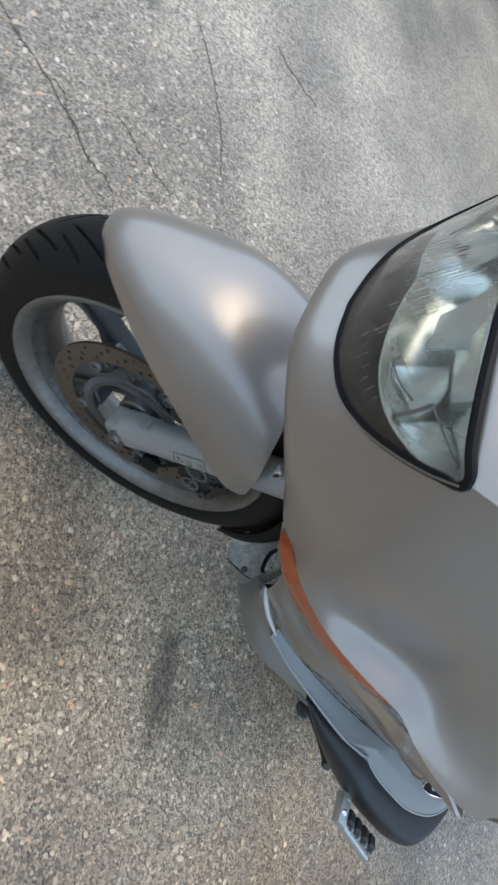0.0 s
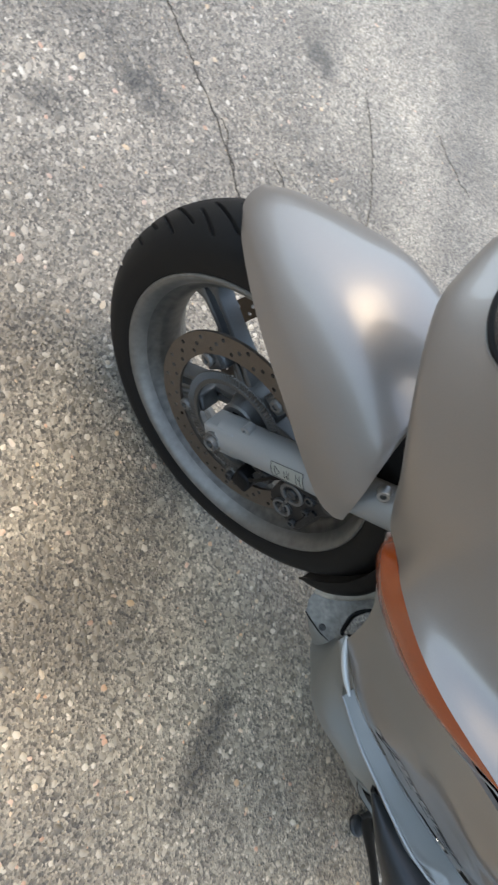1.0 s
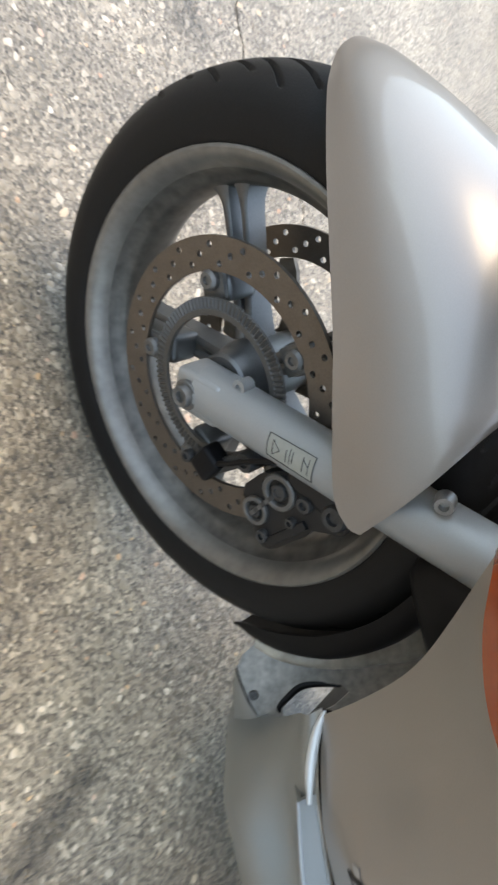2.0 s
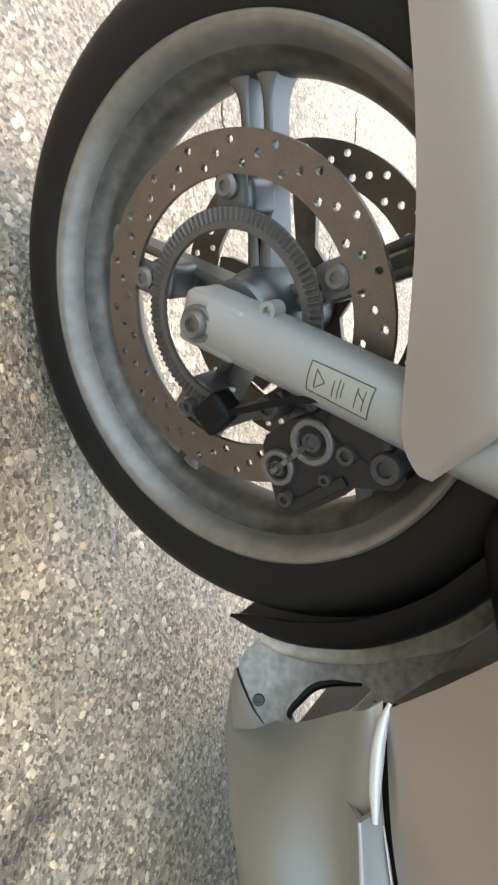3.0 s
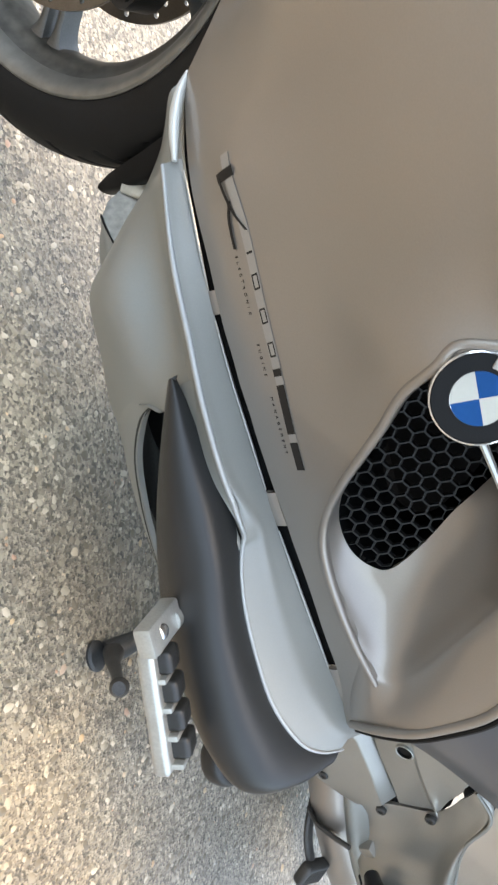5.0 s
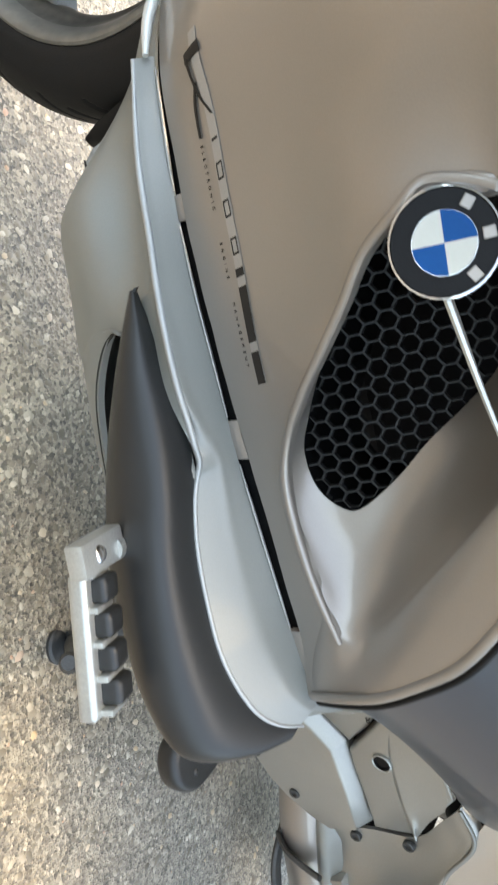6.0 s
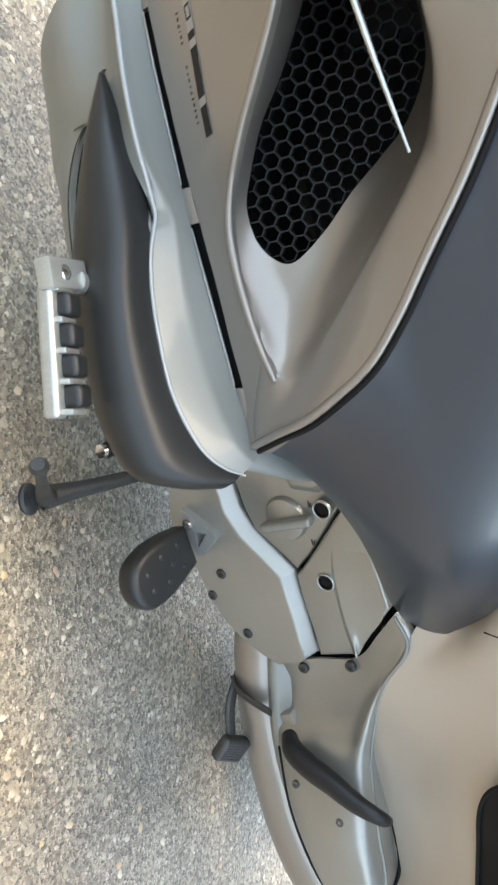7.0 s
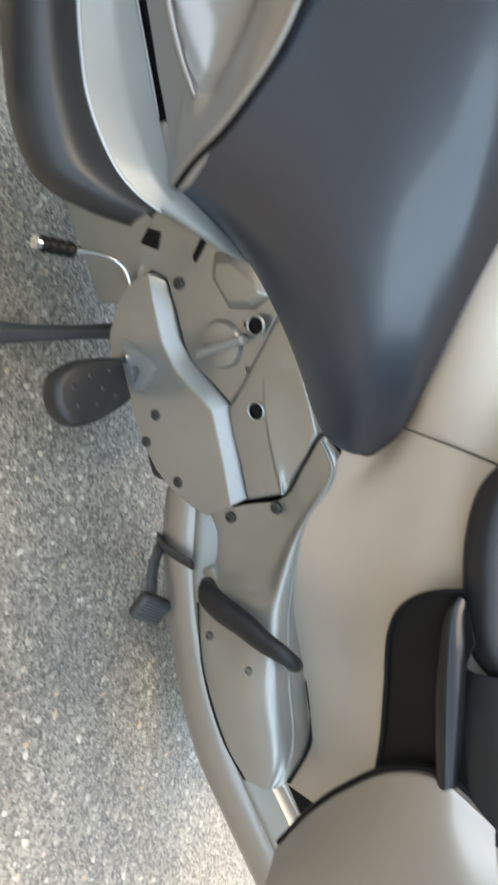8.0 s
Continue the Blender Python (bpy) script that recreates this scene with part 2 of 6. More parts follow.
# ---- geometry helpers ----
def part(name, bm, mat, parent=None, label="", smooth=True):
    me = bpy.data.meshes.new(name)
    bm.to_mesh(me)
    bm.free()
    me.materials.append(mat)
    if smooth:
        me.polygons.foreach_set("use_smooth", [True] * len(me.polygons))
        me.set_sharp_from_angle(angle=radians(38))
    ob = new(name, me)
    ob.parent = parent
    return tagged(ob, label) if label else ob


def raw(verts, faces):
    me = bpy.data.meshes.new("raw")
    me.from_pydata([tuple(v) for v in verts], [], faces)
    bm = bmesh.new()
    bm.from_mesh(me)
    bpy.data.meshes.remove(me)
    return bm


def spline(points, count, even=True):
    """A smooth run through the points, with the given number of samples."""
    p = np.array(points, float)
    if len(p) == 1:
        return np.repeat(p, count, 0)
    k = np.r_[0, np.cumsum(np.linalg.norm(np.diff(p, axis=0), axis=1) ** 0.75 + 1e-9)] if even else np.arange(len(p), dtype=float)
    if len(p) == 2:
        s = np.linspace(0, 1, count)[:, None]
        return p[0] * (1 - s) + p[1] * s
    d = np.gradient(p, k, axis=0)
    u = np.linspace(0, k[-1], count)
    i = np.clip(np.searchsorted(k, u, "right") - 1, 0, len(k) - 2)
    h = (k[i + 1] - k[i])[:, None]
    t = ((u - k[i]) / (k[i + 1] - k[i]))[:, None]
    return (2 * t**3 - 3 * t**2 + 1) * p[i] + (t**3 - 2 * t**2 + t) * h * d[i] + (-2 * t**3 + 3 * t**2) * p[i + 1] + (t**3 - t**2) * h * d[i + 1]


def sheet(rows, nu=40, nv=30):
    """A grid of places through the rows of guide points: nu samples along each row, nv across them."""
    along = np.array([spline(r, nu) for r in rows])
    return np.array([spline(along[:, i], nv, False) for i in range(nu)]).transpose(1, 0, 2)


def normals(g):
    du, dv = np.gradient(g, axis=1), np.gradient(g, axis=0)
    n = np.cross(du, dv)
    return n / (np.linalg.norm(n, axis=2, keepdims=True) + 1e-12)


def panel(rows, out, nu=40, nv=30, thick=0.003):
    """A curved shell of that thickness; out: a way that its outer face looks to."""
    g = sheet(rows, nu, nv)
    n = normals(g)
    if (n.mean((0, 1)) @ np.array(out)) < 0:
        n = -n
    return shell(g, g - n * thick)


def shell(g, back):
    nv, nu = g.shape[:2]
    verts = np.concatenate([g.reshape(-1, 3), back.reshape(-1, 3)])
    idx = np.arange(nv * nu).reshape(nv, nu)
    faces = []
    for j in range(nv - 1):
        for i in range(nu - 1):
            q = [idx[j, i], idx[j, i + 1], idx[j + 1, i + 1], idx[j + 1, i]]
            faces.append([int(v) for v in q])
            faces.append([int(v) + nv * nu for v in q[::-1]])
    ring = [*idx[0, :], *idx[1:, -1], *idx[-1, -2::-1], *idx[-2:0:-1, 0]]
    for a, b in zip(ring, ring[1:] + ring[:1]):
        faces.append([int(b), int(a), int(a) + nv * nu, int(b) + nv * nu])
    bm = raw(verts, faces)
    bmesh.ops.recalc_face_normals(bm, faces=bm.faces)
    return bm


def tube(points, radius, sides=14, count=24, flat=1.0, caps=True):
    """A round bar along the points; radius may be one number or one a point."""
    p = spline(points, count)
    r = np.full(count, radius) if np.isscalar(radius) else np.interp(np.linspace(0, 1, count), np.linspace(0, 1, len(radius)), radius)
    t = np.gradient(p, axis=0)
    t /= np.linalg.norm(t, axis=1, keepdims=True)
    up = np.array([0, 0, 1.0]) if abs(t[0, 2]) < 0.9 else np.array([0, 1.0, 0])
    verts = []
    for i in range(count):
        a = np.cross(t[i], up)
        a /= np.linalg.norm(a)
        b = np.cross(a, t[i])
        up = b
        for s in range(sides):
            w = 2 * math.pi * s / sides
            verts.append(p[i] + r[i] * (math.cos(w) * a + flat * math.sin(w) * b))
    faces = [[i * sides + s, i * sides + (s + 1) % sides, (i + 1) * sides + (s + 1) % sides, (i + 1) * sides + s] for i in range(count - 1) for s in range(sides)]
    if caps:
        faces += [list(range(sides))[::-1], list(range((count - 1) * sides, count * sides))]
    bm = raw(verts, faces)
    bmesh.ops.recalc_face_normals(bm, faces=bm.faces)
    return bm


def block(size, m, bevel=0.003, segments=2):
    bm = bmesh.new()
    bmesh.ops.create_cube(bm, size=1, matrix=Matrix.Diagonal((*size, 1)))
    bmesh.ops.bevel(bm, geom=bm.edges[:], offset=bevel, segments=segments, affect="EDGES", profile=0.6)
    bm.transform(m)
    return bm


def lathe(profile, segments=64, closed=False):
    """Turns a profile of (radius, along) round the local y axis."""
    n = len(profile)
    verts = [(r * math.cos(a), y, r * math.sin(a)) for a in (2 * math.pi * s / segments for s in range(segments)) for r, y in profile]
    faces = [[s * n + k, s * n + (k + 1) % n, (s + 1) % segments * n + (k + 1) % n, (s + 1) % segments * n + k] for s in range(segments) for k in range(n if closed else n - 1)]
    bm = raw(verts, faces)
    if not closed:
        bmesh.ops.remove_doubles(bm, verts=bm.verts, dist=1e-6)
    bmesh.ops.recalc_face_normals(bm, faces=bm.faces)
    return bm


def axis_frame(place, along, hint=(0, 0, 1)):
    """A matrix whose y runs along the given way."""
    y = Vector(along).normalized()
    x = y.cross(Vector(hint)).normalized()
    return Matrix.Translation(place) @ Matrix((x, y, x.cross(y))).transposed().to_4x4()


def outline(loops, m, thick, bevel=0.0):
    """A flat plate with the first loop as its edge and the others as holes, thick along local y; loops lie in local x, z."""
    bm = bmesh.new()
    for loop in loops:
        vs = [bm.verts.new((x, 0, z)) for x, z in loop]
        for a, b in zip(vs, vs[1:] + vs[:1]):
            bm.edges.new((a, b))
    bmesh.ops.triangle_fill(bm, edges=bm.edges[:], use_beauty=True)
    got = bmesh.ops.extrude_face_region(bm, geom=bm.faces[:])
    bmesh.ops.translate(bm, vec=(0, -thick, 0), verts=[v for v in got["geom"] if isinstance(v, bmesh.types.BMVert)])
    bmesh.ops.recalc_face_normals(bm, faces=bm.faces)
    bm.transform(m)
    return bm


def ring(radius, count, cx=0.0, cz=0.0, start=0.0):
    return [(cx + radius * math.cos(start + 2 * math.pi * k / count), cz + radius * math.sin(start + 2 * math.pi * k / count)) for k in range(count)]


def screw(name, place, way, parent, radius=0.006, mat=None, height=0.004, socket=True):
    """A round-headed screw with a hexagon socket."""
    prof = [(0, height * 0.35), (radius * 0.42, height * 0.35), (radius * 0.48, height), (radius * 0.85, height), (radius, height * 0.6), (radius, -0.003)]
    if not socket:
        prof = [(0, height), (radius * 0.85, height), (radius, height * 0.6), (radius, -0.003)]
    bm = lathe(prof, 14)
    bm.transform(axis_frame(place, way))
    return part(name, bm, mat or STEEL, parent)


def joined(*parts):
    bm = bmesh.new()
    for b in parts:
        me = bpy.data.meshes.new("raw")
        b.to_mesh(me)
        b.free()
        bm.from_mesh(me)
        bpy.data.meshes.remove(me)
    return bm


# ---- the ground ----
def ground_mesh():
    xs = np.r_[-400, -60, -12, np.linspace(-3, 3, 61), 12, 60, 400]
    g = np.array([[(x, y, 0.0 if abs(x) > 3 or abs(y) > 3 else 0.002 + 0.003 * noise.noise((x * 1.7, y * 1.7, 0))) for x in xs] for y in xs])
    n = len(xs)
    return raw(g.reshape(-1, 3), [[j * n + i, j * n + i + 1, (j + 1) * n + i + 1, (j + 1) * n + i] for j in range(n - 1) for i in range(n - 1)])


tagged(part("ground", ground_mesh(), ASPHALT), "worn grey-brown asphalt with exposed stones and fine cracks", "asphalt", kind="structure")


def pebbles(count, seed):
    rng = np.random.default_rng(seed)
    base = np.array([(1, 0, 0), (0.45, 0.85, 0), (-0.6, 0.8, 0), (-1, -0.1, 0), (-0.35, -0.9, 0), (0.65, -0.75, 0), (0.5, 0.25, 0.8), (-0.4, 0.35, 0.85), (0.05, -0.45, 0.8)], float)
    tri = [(0, 1, 6), (1, 2, 7), (1, 7, 6), (2, 3, 7), (3, 4, 8), (3, 8, 7), (4, 5, 8), (5, 0, 6), (5, 6, 8), (6, 7, 8)]
    x, y = rng.uniform(-1.9, 1.3, count), rng.uniform(-1.6, 0.95, count)
    size = (0.0019 + 0.0052 * rng.random(count) ** 2.4) * np.where(y < -0.85, 0.6, 1.0)
    a = rng.uniform(0, 2 * np.pi, count)
    v = base[None] * (1 + rng.uniform(-0.28, 0.28, (count, 9, 3)))
    v[:, :, 0] *= rng.uniform(0.7, 1.5, (count, 1))
    v[:, :, 2] *= 0.30
    c, s = np.cos(a)[:, None], np.sin(a)[:, None]
    w = np.stack([c * v[:, :, 0] - s * v[:, :, 1], s * v[:, :, 0] + c * v[:, :, 1], v[:, :, 2]], 2) * size[:, None, None]
    lift = np.array([0.002 + 0.003 * noise.noise((p * 1.7, q * 1.7, 0)) for p, q in zip(x, y)])
    w += np.stack([x, y, lift - 0.0002], 1)[:, None, :]
    f = np.array(tri)[None] + 9 * np.arange(count)[:, None, None]
    me = bpy.data.meshes.new("gravel")
    me.vertices.add(count * 9)
    me.vertices.foreach_set("co", w.reshape(-1))
    me.loops.add(count * 30)
    me.loops.foreach_set("vertex_index", f.reshape(-1).astype(np.int32))
    me.polygons.add(count * 10)
    me.polygons.foreach_set("loop_start", np.arange(0, count * 30, 3, dtype=np.int32))
    me.polygons.foreach_set("loop_total", np.full(count * 10, 3, dtype=np.int32))
    me.update(calc_edges=True)
    me.materials.append(PEBBLE)
    return new("gravel", me)


tagged(pebbles(60000, 4), "pale, grey and reddish stones bedded in the asphalt", "gravel", kind="stuff")



def wall(size, place):
    """A rendered wall with a coping along its top."""
    body = block(size, Matrix.Translation(place), 0.02, 1)
    cap = block((size[0] + 0.08, size[1] + 0.08, 0.08), Matrix.Translation((place[0], place[1], size[2] + 0.02)), 0.015, 1)
    return joined(body, cap)


# Out of view: added to shape reflections and hold back low sky light.
for name, size, place in (("unseen_wall_north", (15.4, 0.3, 2.0), (0, 6.5, 0.98)), ("unseen_wall_south", (15.4, 0.3, 2.4), (0, -7.5, 1.18)), ("unseen_wall_east", (0.3, 13.6, 2.6), (7.6, -0.5, 1.28)), ("unseen_wall_west", (0.3, 13.6, 1.8), (-7.6, -0.5, 0.88))):
    tagged(part(name, wall(size, place), WALLMAT), "plain unseen rendered wall added to shape reflections and low light", "wall", kind="structure")


def crack(points, width, seed):
    """A thin ragged strip of dirt lying along a line on the asphalt."""
    rng = np.random.default_rng(seed)
    p = spline([(x, y, 0) for x, y in points], 60)
    d = np.gradient(p, axis=0)
    side = np.stack([-d[:, 1], d[:, 0], 0 * d[:, 0]], 1) / np.linalg.norm(d, axis=1, keepdims=True)
    p += side * np.cumsum(rng.normal(0, 0.0024, 60))[:, None]
    w = width * 0.6 * rng.uniform(0.05, 1.0, 60) * np.sin(np.linspace(0.15, np.pi - 0.1, 60)) ** 0.5
    lift = np.array([0.002 + 0.003 * noise.noise((q[0] * 1.7, q[1] * 1.7, 0)) for q in p])
    g = np.array([p + side * (k * w)[:, None] for k in (-1, 0, 1)])
    g[:, :, 2] = lift + 0.0017
    return shell(g, g - np.array((0, 0, 0.002)))


ground = bpy.data.objects["ground"]
for k, (w, line) in enumerate(((0.004, [(0.587, -0.466), (0.506, -0.451), (0.424, -0.428), (0.34, -0.408)]), (0.003, [(0.47, -0.566), (0.395, -0.567), (0.274, -0.583)]), (0.004, [(0.587, -1.03), (0.419, -0.944), (0.287, -0.837), (0.216, -0.746)]), (0.004, [(0.419, -1.311), (0.295, -1.323), (0.214, -1.351)]), (0.005, [(0.95, -0.46), (0.828, -0.454), (0.698, -0.459), (0.514, -0.453), (0.442, -0.436)]))):
    part("crack", crack(line, w, k), CRACKMAT, ground, "dark dirt-filled crack")

# ---- the motorcycle ----
bike = tagged(new("motorcycle"), "silver-beige sport touring motorcycle leaning on its side stand", "motorcycle")

# wheel frame: x ahead, y to the left along the axle, z up in the wheel's plane
AXLE = Vector((0.066, 0.035, 0.309))
WN = Vector((-0.106, 0.991, -0.080)).normalized()
WU = (Vector((0, 0, 1)) - WN * WN.z).normalized()
WHEEL = Matrix.Translation(AXLE) @ Matrix((WN.cross(WU), WN, WU)).transposed().to_4x4()


def in_wheel(bm, turn=0.0):
    bm.transform(WHEEL @ Matrix.Rotation(-radians(turn), 4, "Y"))
    return bm


def rim():
    half = [(0.2100, 0.0405), (0.2062, 0.0330), (0.2025, 0.0285), (0.1990, 0.0260), (0.1960, 0.0220), (0.1935, 0.0150), (0.1922, 0.008)]
    under = [(0.201, 0.0), (0.205, 0.012), (0.211, 0.026), (0.216, 0.037)]
    prof = half + [(r, -y) for r, y in half[::-1]] + [(r, -y) for r, y in under[::-1]] + under[1:]
    return in_wheel(lathe(prof, 128, True))


def flange(side):
    prof = [(0.2300, 0.050), (0.2318, 0.0560), (0.2308, 0.0595), (0.2280, 0.0610), (0.2245, 0.0602), (0.2205, 0.0572), (0.2165, 0.0525), (0.2125, 0.0460), (0.2098, 0.0400), (0.216, 0.0365)]
    return in_wheel(lathe([(r, y * side) for r, y in prof], 128, True))


front_wheel = part("front_wheel", rim(), ALLOY, bike, "grey cast alloy front wheel with brake dust")
for side in (1, -1):
    part("rim_flange", flange(side), RIMLIP, front_wheel, "rubbed bright rim flange")


def tyre():
    segs = 1400
    half = [(0.2270, 0.0480), (0.2290, 0.0560), (0.238, 0.0605), (0.252, 0.0620), (0.266, 0.0605), (0.2775, 0.0555), (0.2880, 0.0460), (0.2960, 0.0340), (0.3008, 0.0185), (0.303, 0.0)]
    pts = spline([(r, y, 0) for r, y in half + [(r, -y) for r, y in half[-2::-1]]], 161)
    n = len(pts)
    th = 2 * np.pi * np.arange(segs) / segs
    r = np.repeat(pts[None, :, 0], segs, 0)
    y = np.repeat(pts[None, :, 1], segs, 0)
    pitch = 2 * np.pi / 24
    for side, shift in ((1, 0.0), (-1, 0.5)):
        for start, stop, slant, wide, deep, off in ((0.002, 0.044, 6.0, 0.0036, 0.0050, 0.0), (0.018, 0.053, 5.0, 0.0034, 0.0045, 0.45)):
            ph = (th[:, None] + (shift + off) * pitch - side * y * slant) % pitch
            on = np.clip((side * y - start) / 0.004, 0, 1) * np.clip((stop - side * y) / 0.004, 0, 1) * (r > 0.258)
            r -= deep * np.exp(-(((ph - pitch / 2) * 0.3 / wide) ** 6)) * on
    v = np.stack([r * np.cos(th)[:, None], y, r * np.sin(th)[:, None]], 2).reshape(-1, 3)
    i = np.arange(segs * n).reshape(segs, n)
    j = np.roll(i, -1, 0)
    f = np.stack([i[:, :-1], j[:, :-1], j[:, 1:], i[:, 1:]], 2).reshape(-1, 4)
    return in_wheel(raw(v, f.tolist()))


part("tyre", tyre(), RUBBER, front_wheel, "black road tyre with slanted tread grooves")


def spoke(turn):
    bars = []
    for s in (-1, 1):
        run = ((0.030, 0.022, 0.006, 0.0065), (0.060, 0.019, 0.007, 0.0055), (0.10, 0.016, 0.0095, 0.0045), (0.15, 0.015, 0.0115, 0.0045), (0.180, 0.016, 0.0125, 0.0058), (0.192, 0.018, 0.0145, 0.0100), (0.199, 0.020, 0.0170, 0.0150))
        rows = [[(r, y - 0.002 * e * e, s * c + e * w) for r, y, c, w in run] for e in (-1, -0.6, 0, 0.6, 1)]
        g = sheet(rows, 28, 9)
        bars.append(shell(g, g * (1, -1, 1)))
    return in_wheel(joined(*bars), turn)


for k in range(5):
    part("spoke", spoke(10 + 72 * k), ALLOYBLUE, front_wheel)
part("hub", in_wheel(lathe([(0.019, 0.030), (0.019, 0.056), (0.021, 0.060), (0.029, 0.060), (0.032, 0.057), (0.0325, 0.040), (0.035, 0.036), (0.038, 0.030), (0.040, 0.02), (0.040, -0.02), (0.038, -0.03), (0.034, -0.045), (0.034, -0.06), (0.012, -0.062)], 48)), ALLOYBLUE, front_wheel)
part("bearing", in_wheel(lathe([(0.008, 0.050), (0.0188, 0.050), (0.0188, 0.032)], 32)), BLACK, front_wheel)
part("axle", in_wheel(lathe([(0, 0.112), (0.010, 0.112), (0.010, 0.040)], 24)), STEELGREY, front_wheel)


def perforated(offset):
    loops = [ring(0.150, 96), ring(0.1155, 72)]
    for k in range(20):
        for j, (rr, da) in enumerate(((0.1235, 0), (0.1325, 6.2), (0.1415, 12.4))):
            a = radians(18 * k + da)
            loops.append(ring(0.0036, 8, rr * math.cos(a), rr * math.sin(a)))
    return outline(loops, WHEEL @ Matrix.Translation((0, offset, 0)), 0.005)


def carrier(offset):
    loop = []
    for k in range(5):
        for da, rr in ((-30, 0.040), (-12, 0.052), (-7.5, 0.100), (-5, 0.114), (5, 0.114), (7.5, 0.100), (12, 0.052)):
            a = radians(10 + 72 * k + da)
            loop.append((rr * math.cos(a), rr * math.sin(a)))
    return outline([loop, ring(0.03, 32)], WHEEL @ Matrix.Translation((0, offset, 0)), 0.006)


for offset in (0.062, -0.057):
    disc = part("brake_disc", perforated(offset), DISCMAT, front_wheel, "brown-tinted drilled steel brake disc")
    if offset < 0:
        part("disc_carrier", carrier(offset - 0.0055), ALLOY, front_wheel)
for k in range(5):
    a = radians(10 + 72 * k)
    p = WHEEL @ Vector((0.1065 * math.cos(a), 0.057, 0.1065 * math.sin(a)))
    bm = lathe([(0, 0.006), (0.0040, 0.006), (0.0045, 0.009), (0.0080, 0.009), (0.0108, 0.006), (0.0108, 0.0)], 20)
    bm.transform(axis_frame(p, WN))
    part("disc_bolt", bm, STEELGREY, front_wheel)
    part("disc_lug", in_wheel(block((0.034, 0.007, 0.030), pose(0.104, 0.0535, 0), 0.003, 2), 10 + 72 * k), STEELGREY, front_wheel)
    part("spoke_boss", in_wheel(block((0.030, 0.040, 0.034), pose(0.098, 0.030, 0), 0.008, 3), 10 + 72 * k), ALLOYBLUE, front_wheel)


def sensor_ring():
    """A pressed ring with a fine row of ribs standing on its outer half."""
    segs, count = 100, 6
    prof = ((0.0725, 0.0655), (0.0735, 0.0690), (0.0790, 0.0690), (0.0800, 0.0690), (0.0905, 0.0690), (0.0915, 0.0655))
    v, f = [], []
    for k in range(segs * 2):
        for d in (0.0, 0.42):
            a = 2 * math.pi * (k / 2 + d / 1.0 * 0.5) / segs
            for q, (r, y) in enumerate(prof):
                y -= 0.0022 * (k % 2) * (q in (3, 4))
                v.append((r * math.cos(a), y, r * math.sin(a)))
    n = len(v) // count
    for k in range(n):
        for q in range(count):
            f.append((k * count + q, k * count + (q + 1) % count, ((k + 1) % n) * count + (q + 1) % count, ((k + 1) % n) * count + q))
    return in_wheel(raw(v, f))


part("sensor_ring", sensor_ring(), RINGMAT, front_wheel, "finely ribbed grey sensor ring")

# fork
FORK = Vector((-0.5, 0.0165, 0.865)).normalized()
foot = Vector((0.082, 0.118, 0.262))
fork = part("fork_leg", tube([foot + FORK * d for d in (0.05, 0.2, 0.5)], 0.0272, 24, 12), FORKMAT, bike, "silver painted fork lower leg")
clamp = axis_frame(Vector((0.058, 0.118, 0.302)), WN, FORK)
part("axle_clamp", block((0.046, 0.044, 0.062), clamp @ Matrix.Translation((0, 0, 0.008)), 0.008, 3), FORKMAT, fork)
bm = lathe([(0, 0.001), (0.0055, 0.001), (0.0060, 0.009), (0.0100, 0.010), (0.0112, 0.008), (0.0118, 0.003), (0.0150, 0.003), (0.0158, 0.002), (0.0158, -0.004)], 24)
bm.transform(axis_frame(Vector((0.058, 0.118, 0.300)) + WN * 0.024, WN))
part("axle_bolt", bm, STEELGREY, fork)
bm = lathe([(0, 0.012), (0.0035, 0.012), (0.0035, 0.016), (0.0075, 0.016), (0.0075, 0.0)], 18)
bm.transform(axis_frame(Vector((0.0575, 0.118, 0.361)), WN))
part("drain_screw", bm, FORKMAT, fork)
ST = [Vector(p) for p in ((0.015, 0.150, 0.401), (-0.010, 0.152, 0.448), (-0.036, 0.151, 0.435), (-0.009, 0.151, 0.390))]


def on_leg(u, v, lift=0.0006):
    """A place on the fork leg, u along the sticker's length and v across it."""
    p = (ST[0] * (1 - u) + ST[1] * u) * (1 - v) + (ST[3] * (1 - u) + ST[2] * u) * v
    c = foot + FORK * (p - foot).dot(FORK)
    return c + (p - c).normalized() * (0.0272 + lift)


def sticker_line(points):
    (u0, v0), (u1, v1) = points
    return tube([tuple(on_leg(u0 + (u1 - u0) * k / 8, v0 + (v1 - v0) * k / 8)) for k in range(9)], 0.00045, 5, 24)


part("sticker", raw([tuple(on_leg(u / 8, v / 8, 0.0004)) for u in range(9) for v in range(9)], [(u * 9 + v, u * 9 + v + 1, u * 9 + v + 10, u * 9 + v + 9) for u in range(8) for v in range(8)]), STICKERMAT, fork, "yellowed clear sticker")


for k, line in enumerate(([(0, 0), (1, 0)], [(1, 0), (1, 1)], [(1, 1), (0, 1)], [(0, 1), (0, 0)], [(0.12, 0.2), (0.28, 0.5)], [(0.28, 0.5), (0.12, 0.8)], [(0.12, 0.8), (0.12, 0.2)], [(0.42, 0.3), (0.42, 0.8)], [(0.5, 0.2), (0.5, 0.8)], [(0.56, 0.25), (0.56, 0.7)], [(0.78, 0.2), (0.78, 0.8)], [(0.9, 0.2), (0.9, 0.8)], [(0.78, 0.3), (0.9, 0.5)])):
    part("sticker_line", sticker_line(line), IRON, fork)

